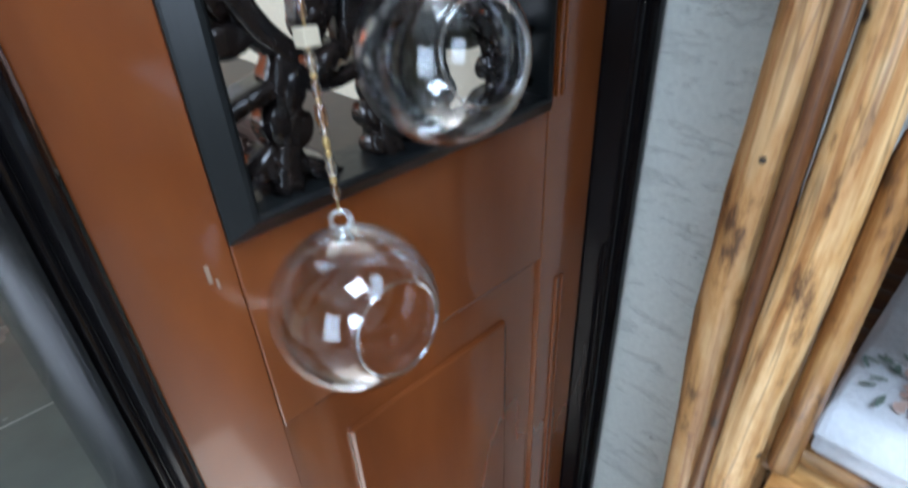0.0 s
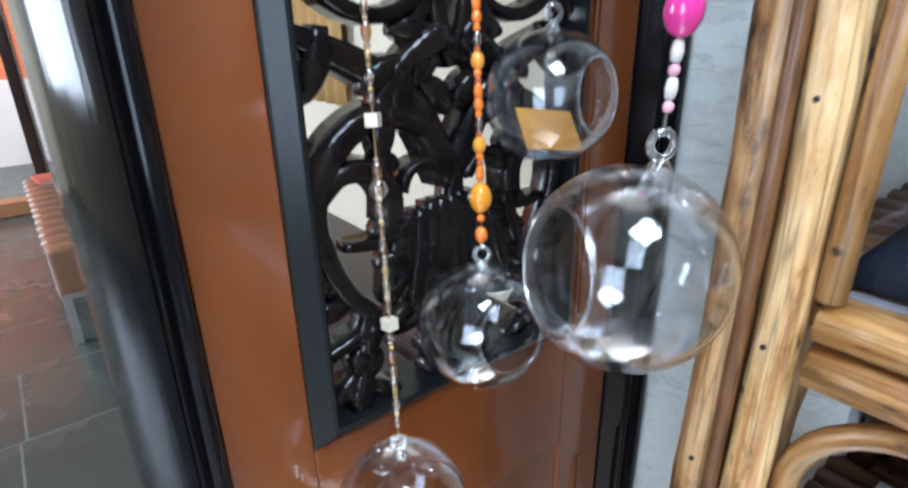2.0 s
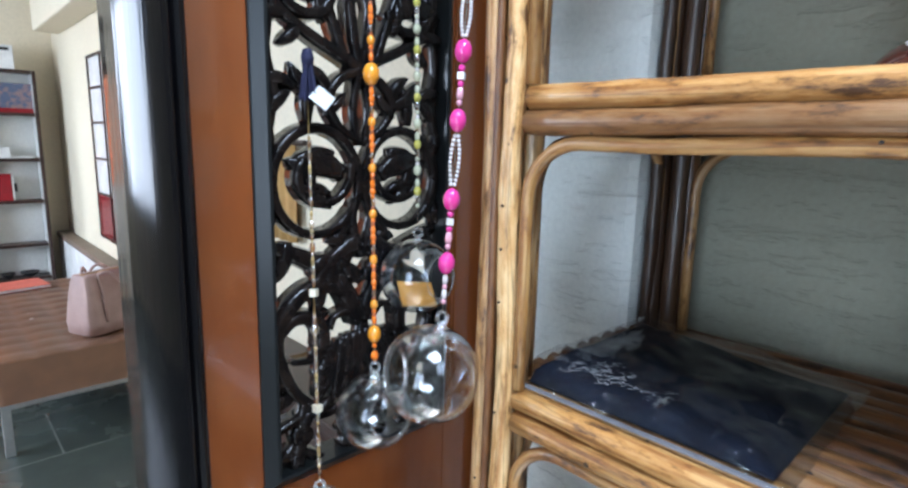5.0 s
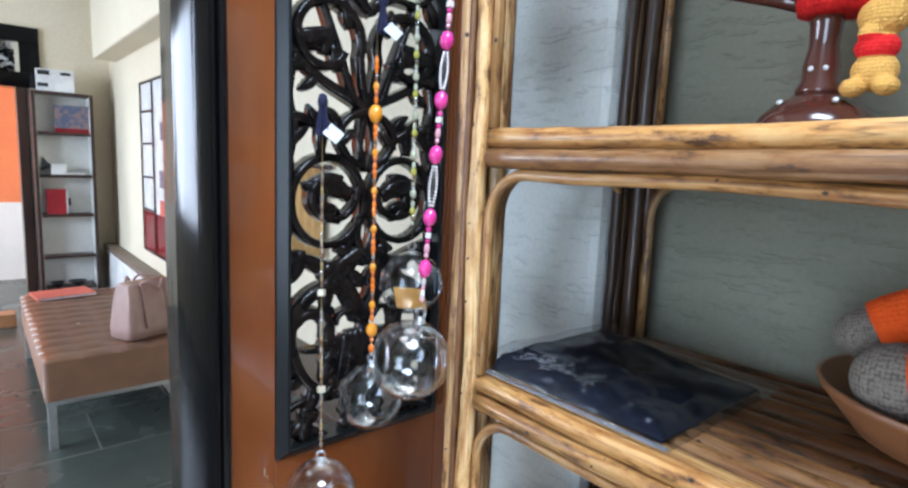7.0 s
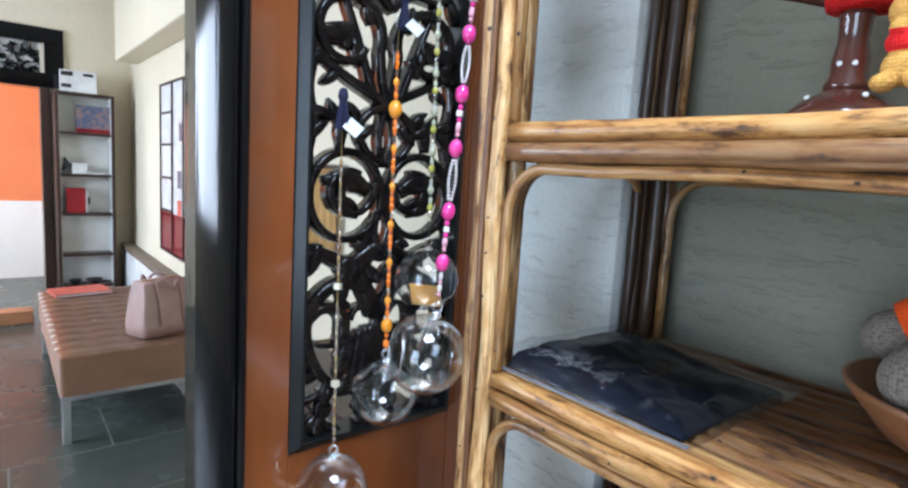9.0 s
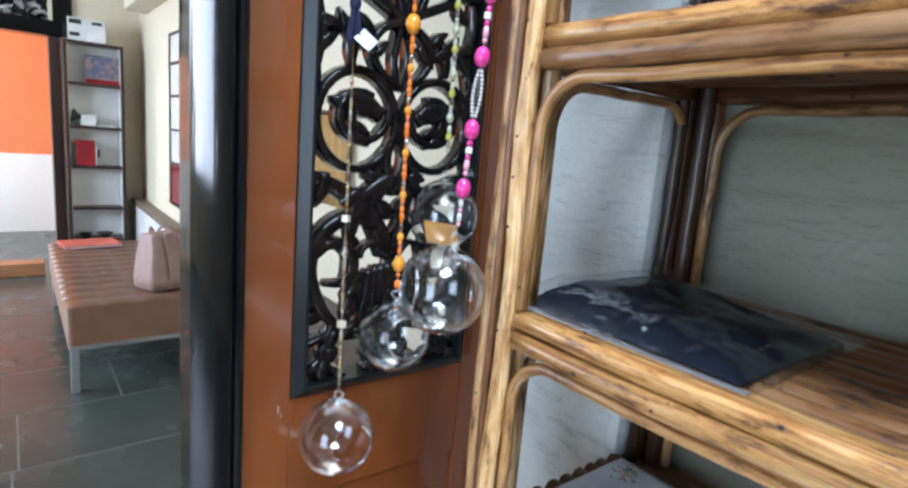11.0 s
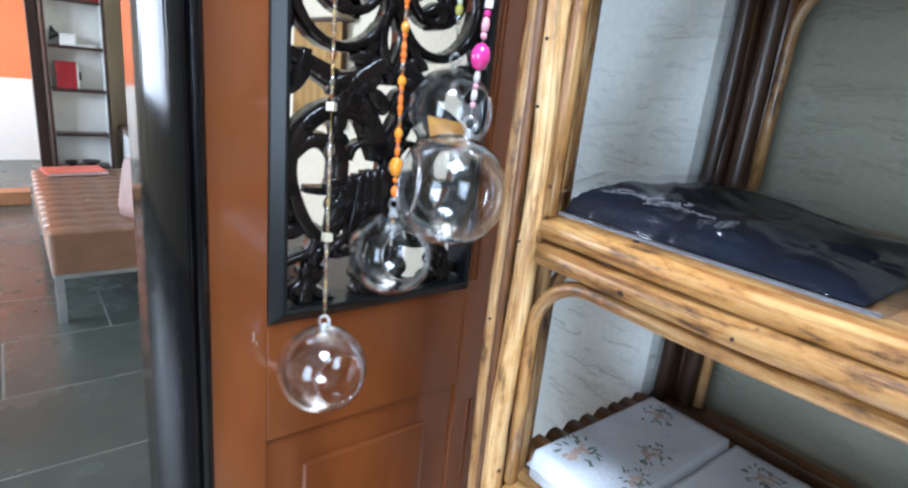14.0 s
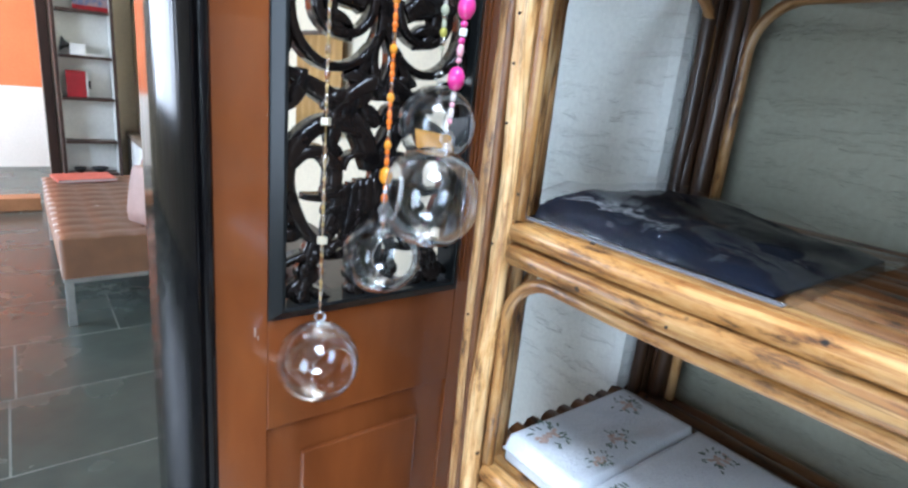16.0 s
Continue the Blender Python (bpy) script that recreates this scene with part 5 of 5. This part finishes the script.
def blob(bm, c, r, slot, seg=20):
    made = bmesh.ops.create_uvsphere(bm, u_segments=seg, v_segments=seg // 2 + 2, radius=1.0, matrix=Matrix.Translation(c) @ Matrix.Diagonal((*r, 1)))
    for f in {f for v in made["verts"] for f in v.link_faces}:
        f.material_index = slot


bm = bmesh.new()
blob(bm, (0, 0, 0.022), (0.016, 0.018, 0.017), 1)
blob(bm, (-0.002, 0, 0.042), (0.016, 0.017, 0.013), 0)
blob(bm, (0, -0.002, 0.068), (0.018, 0.020, 0.018), 1)
blob(bm, (-0.012, 0.004, 0.052), (0.008, 0.009, 0.008), 1)
blob(bm, (-0.010, -0.012, 0.008), (0.012, 0.010, 0.0085), 1)
blob(bm, (-0.010, 0.012, 0.008), (0.012, 0.010, 0.0085), 1)
YARN_DOLL = knit_material("yellow_and_red_yarn", (0.72, 0.40, 0.10), (0.62, 0.33, 0.08), 300)
nt = YARN_DOLL.node_tree
tc, sep, band = nt.nodes.new("ShaderNodeTexCoord"), nt.nodes.new("ShaderNodeSeparateXYZ"), nt.nodes.new("ShaderNodeValToRGB")
scl = nt.nodes.new("ShaderNodeMath")
scl.operation, scl.inputs[1].default_value = "MULTIPLY", 10.0
band.color_ramp.interpolation = "CONSTANT"
band.color_ramp.elements[0].color, band.color_ramp.elements[1].color = (0.70, 0.38, 0.09, 1), (0.72, 0.02, 0.02, 1)
band.color_ramp.elements[1].position = 0.335
band.color_ramp.elements.new(0.505).color = (0.70, 0.38, 0.09, 1)
nt.links.new(tc.outputs["Object"], sep.inputs[0]), nt.links.new(sep.outputs[2], scl.inputs[0])
nt.links.new(scl.outputs[0], band.inputs[0]), nt.links.new(band.outputs[0], nt.nodes["Principled BSDF"].inputs["Base Color"])
doll = part("knitted_doll", bm, YARN_DOLL, None, smooth=True)
fuse = doll.modifiers.new("fuse", "REMESH")
fuse.mode, fuse.voxel_size, fuse.use_smooth_shade = "VOXEL", 0.0016, True
tagged(doll, "small knitted toy figure in yellow and red yarn beside the stand", "doll")
doll.matrix_world = pose(0.388, -0.277, Z2 + 0.031)
cozy = part("knitted_cover", lathe(bmesh.new(), [(0.019, 0.0), (0.033, 0.002), (0.035, 0.012), (0.034, 0.035), (0.030, 0.05), (0.018, 0.056)], 28), YARN_RED, None, smooth=True)
tagged(cozy, "bright red knitted cover pulled over the turned stand", "knit cover")
cozy.matrix_world = pose(0.40, -0.240, Z2 + 0.108)

bowl = thing("wooden_bowl", "shallow tan wooden bowl on the cane shelf", "bowl")
part("bowl_wall", lathe(bmesh.new(), [(0.05, 0), (0.085, 0.012), (0.112, 0.040), (0.115, 0.046), (0.110, 0.046), (0.083, 0.018), (0.05, 0.008)], 40),
     material("tan_turned_wood", (0.27, 0.115, 0.045), 0.4, second=(0.19, 0.078, 0.030), scale=9, bump=0.1), bowl, smooth=True)
bowl.matrix_world = pose(0.43, -0.385, Z1) @ Matrix.Diagonal((1.113, 1.113, 1.28, 1))
for k, (x, y, z, ry, rz, size) in enumerate(((0.435, -0.290, 0.094, 20, 100, 0.95), (0.370, -0.334, 0.073, 6, 84, 1.3))):
    s = thing("knitted_slipper", "knitted slipper with grey toe and orange upper in the bowl", "slipper", "pair of knitted slippers")
    bm = bmesh.new()
    blob(bm, (0, 0, 0), (0.030, 0.029, 0.026), 0, 24)
    part("toe", bm, YARN_GREY, s, "grey knitted toe", True)
    bm = bmesh.new()
    tube(bm, [(-0.010 - 0.012 * q, 0, 0.003 + 0.002 * q) for q in range(8)], [0.0285, 0.0305, 0.031, 0.031, 0.030, 0.029, 0.027, 0.020], 18)
    part("upper", bm, YARN_ORANGE, s, "orange knitted upper", True)
    s.matrix_world = pose(x, y, Z1 + z, 0, ry, rz) @ Matrix.Diagonal((size, size, size, 1))

# amber card in the third globe, price tags and tassels on the strings
CARD = material("amber_card", (0.74, 0.36, 0.07), 0.5, second=(0.62, 0.28, 0.05), scale=40, bump=0.2)
card = tagged(part("amber_card", boxed(-0.024, -0.0175, -0.0006, 0.024, 0.0175, 0.0006, 0.0002), CARD), "small amber card lying in a glass globe", "card")
card.matrix_world = Matrix.Translation(c3 + Vector((-0.002, -0.003, -0.0225))) @ pose(0, 0, 0, 46, 8, -14)
TASSEL = material("navy_tassel_yarn", (0.012, 0.012, 0.05), 0.8, scale=120, bump=0.5)
for (x, z, s) in ((0.142, 1.385, 1.0), (0.232, 1.53, 1.0)):
    ts = thing("tassel", "navy blue yarn tassel hooked to the carved panel", "tassel", "tassels")
    bm = bmesh.new()
    rng = random.Random(int(x * 1000))
    for k in range(26):
        a, r = rng.uniform(0, 6.28), rng.uniform(0.002, 0.011)
        tube(bm, [(0, 0, 0), (0.4 * r * math.cos(a), 0.4 * r * math.sin(a), -0.012), (r * math.cos(a), r * math.sin(a), -0.045 - 0.006 * rng.random())], 0.0013, 5)
    part("fringe", bm, TASSEL, ts)
    part("knot", lathe(bmesh.new(), [(0.002, -0.016), (0.006, -0.012), (0.007, -0.006), (0.005, 0.002), (0.002, 0.004)], 12), TASSEL, ts, smooth=True)
    ts.matrix_world = pose(x, 0.262, z)
    tg = tagged(part("price_tag", boxed(-0.011, -0.0003, -0.011, 0.011, 0.0003, 0.011), WHITE), "small white paper price tag tied to a string", "tag", "price tags")
    tg.matrix_world = pose(x + 0.010, 0.250, z - 0.047, -38, 38, -30)
key_ring = tagged(part("split_ring", tube(bmesh.new(), [(0.009 * math.cos(a), 0, 0.009 * math.sin(a)) for a in [2 * math.pi * k / 24 for k in range(25)]], 0.0011, 6), SILVER, None, smooth=True), "silver split ring holding a bead string", "ring")
key_ring.matrix_world = pose(0.231, 0.270, 1.492, 10, 0, 20)

# low cabinet against the cream wall
cab = thing("low_cabinet", "low dark brown wooden cabinet with two doors", "cabinet")
part("cabinet_body", boxed(0.43, 0.60, 0.0, 0.612, 1.55, 0.66, 0.004), DARK_WOOD, cab)
part("cabinet_top", boxed(0.415, 0.585, 0.6605, 0.613, 1.565, 0.69, 0.005), DARK_WOOD, cab)
for y in (0.62, 1.085):
    dr = part("cabinet_door", boxed(0.415, y, 0.05, 0.4295, y + 0.445, 0.63, 0.004), DARK_WOOD, cab)
    part("cabinet_handle", tube(bmesh.new(), [(0.414, y + 0.22, 0.50), (0.402, y + 0.22, 0.49), (0.402, y + 0.22, 0.43), (0.414, y + 0.22, 0.42)], 0.004, 6), CHROME, dr, "steel handle")

# ochre hanging on the cream wall, seen through the carving
OCHRE = material("ochre_cloth", (0.55, 0.33, 0.10), 0.8, second=(0.46, 0.26, 0.08), scale=14, bump=0.4, bump_scale=260)
hang = thing("wall_hanging", "ochre cloth hanging on a dark rod against the cream wall", "wall hanging")
bm = bmesh.new()
front = [[bm.verts.new((0.590 + 0.006 * math.sin(k * 0.9), 1.14 + k * 0.0075, zz)) for k in range(41)] for zz in (1.0, 1.09, 1.18, 1.275)]
rear = [[bm.verts.new((v.co.x + 0.004, v.co.y, v.co.z)) for v in row] for row in front]
for a in range(3):
    for k in range(40):
        bm.faces.new((front[a][k], front[a + 1][k], front[a + 1][k + 1], front[a][k + 1]))
        bm.faces.new((rear[a][k], rear[a][k + 1], rear[a + 1][k + 1], rear[a + 1][k]))
for k in range(40):
    bm.faces.new((front[0][k], front[0][k + 1], rear[0][k + 1], rear[0][k]))
    bm.faces.new((front[3][k], rear[3][k], rear[3][k + 1], front[3][k + 1]))
part("cloth", bm, OCHRE, hang, smooth=True)
part("rod", tube(bmesh.new(), [(0.600, 1.10, 1.282), (0.600, 1.47, 1.282)], 0.008, 8), DARK_WOOD, hang, "dark rod")

# ---- floor slabs ----
rng = random.Random(3)
rows_y = [1.872 - 0.447 * k for k in range(9, 0, -1)] + [1.872 + 0.447 * k for k in range(11)]
for i, y in enumerate(rows_y):
    x = -2.75 - rng.uniform(0.0, 0.7)
    while x < 0.76:
        x0, x1 = max(x, -2.75), min(x + 0.893, 0.76)
        y0, y1 = max(y, -1.85), min(y + 0.440, 6.62)
        if x1 - x0 > 0.04 and y1 - y0 > 0.04:
            # front-room slabs are the unseen bounce floor
            part("slab", boxed(x0, y0, -0.0006, x1, y1, 0.0), BOUNCE_STONE if y1 < 0.33 else STONE, floor)
        x += 0.90
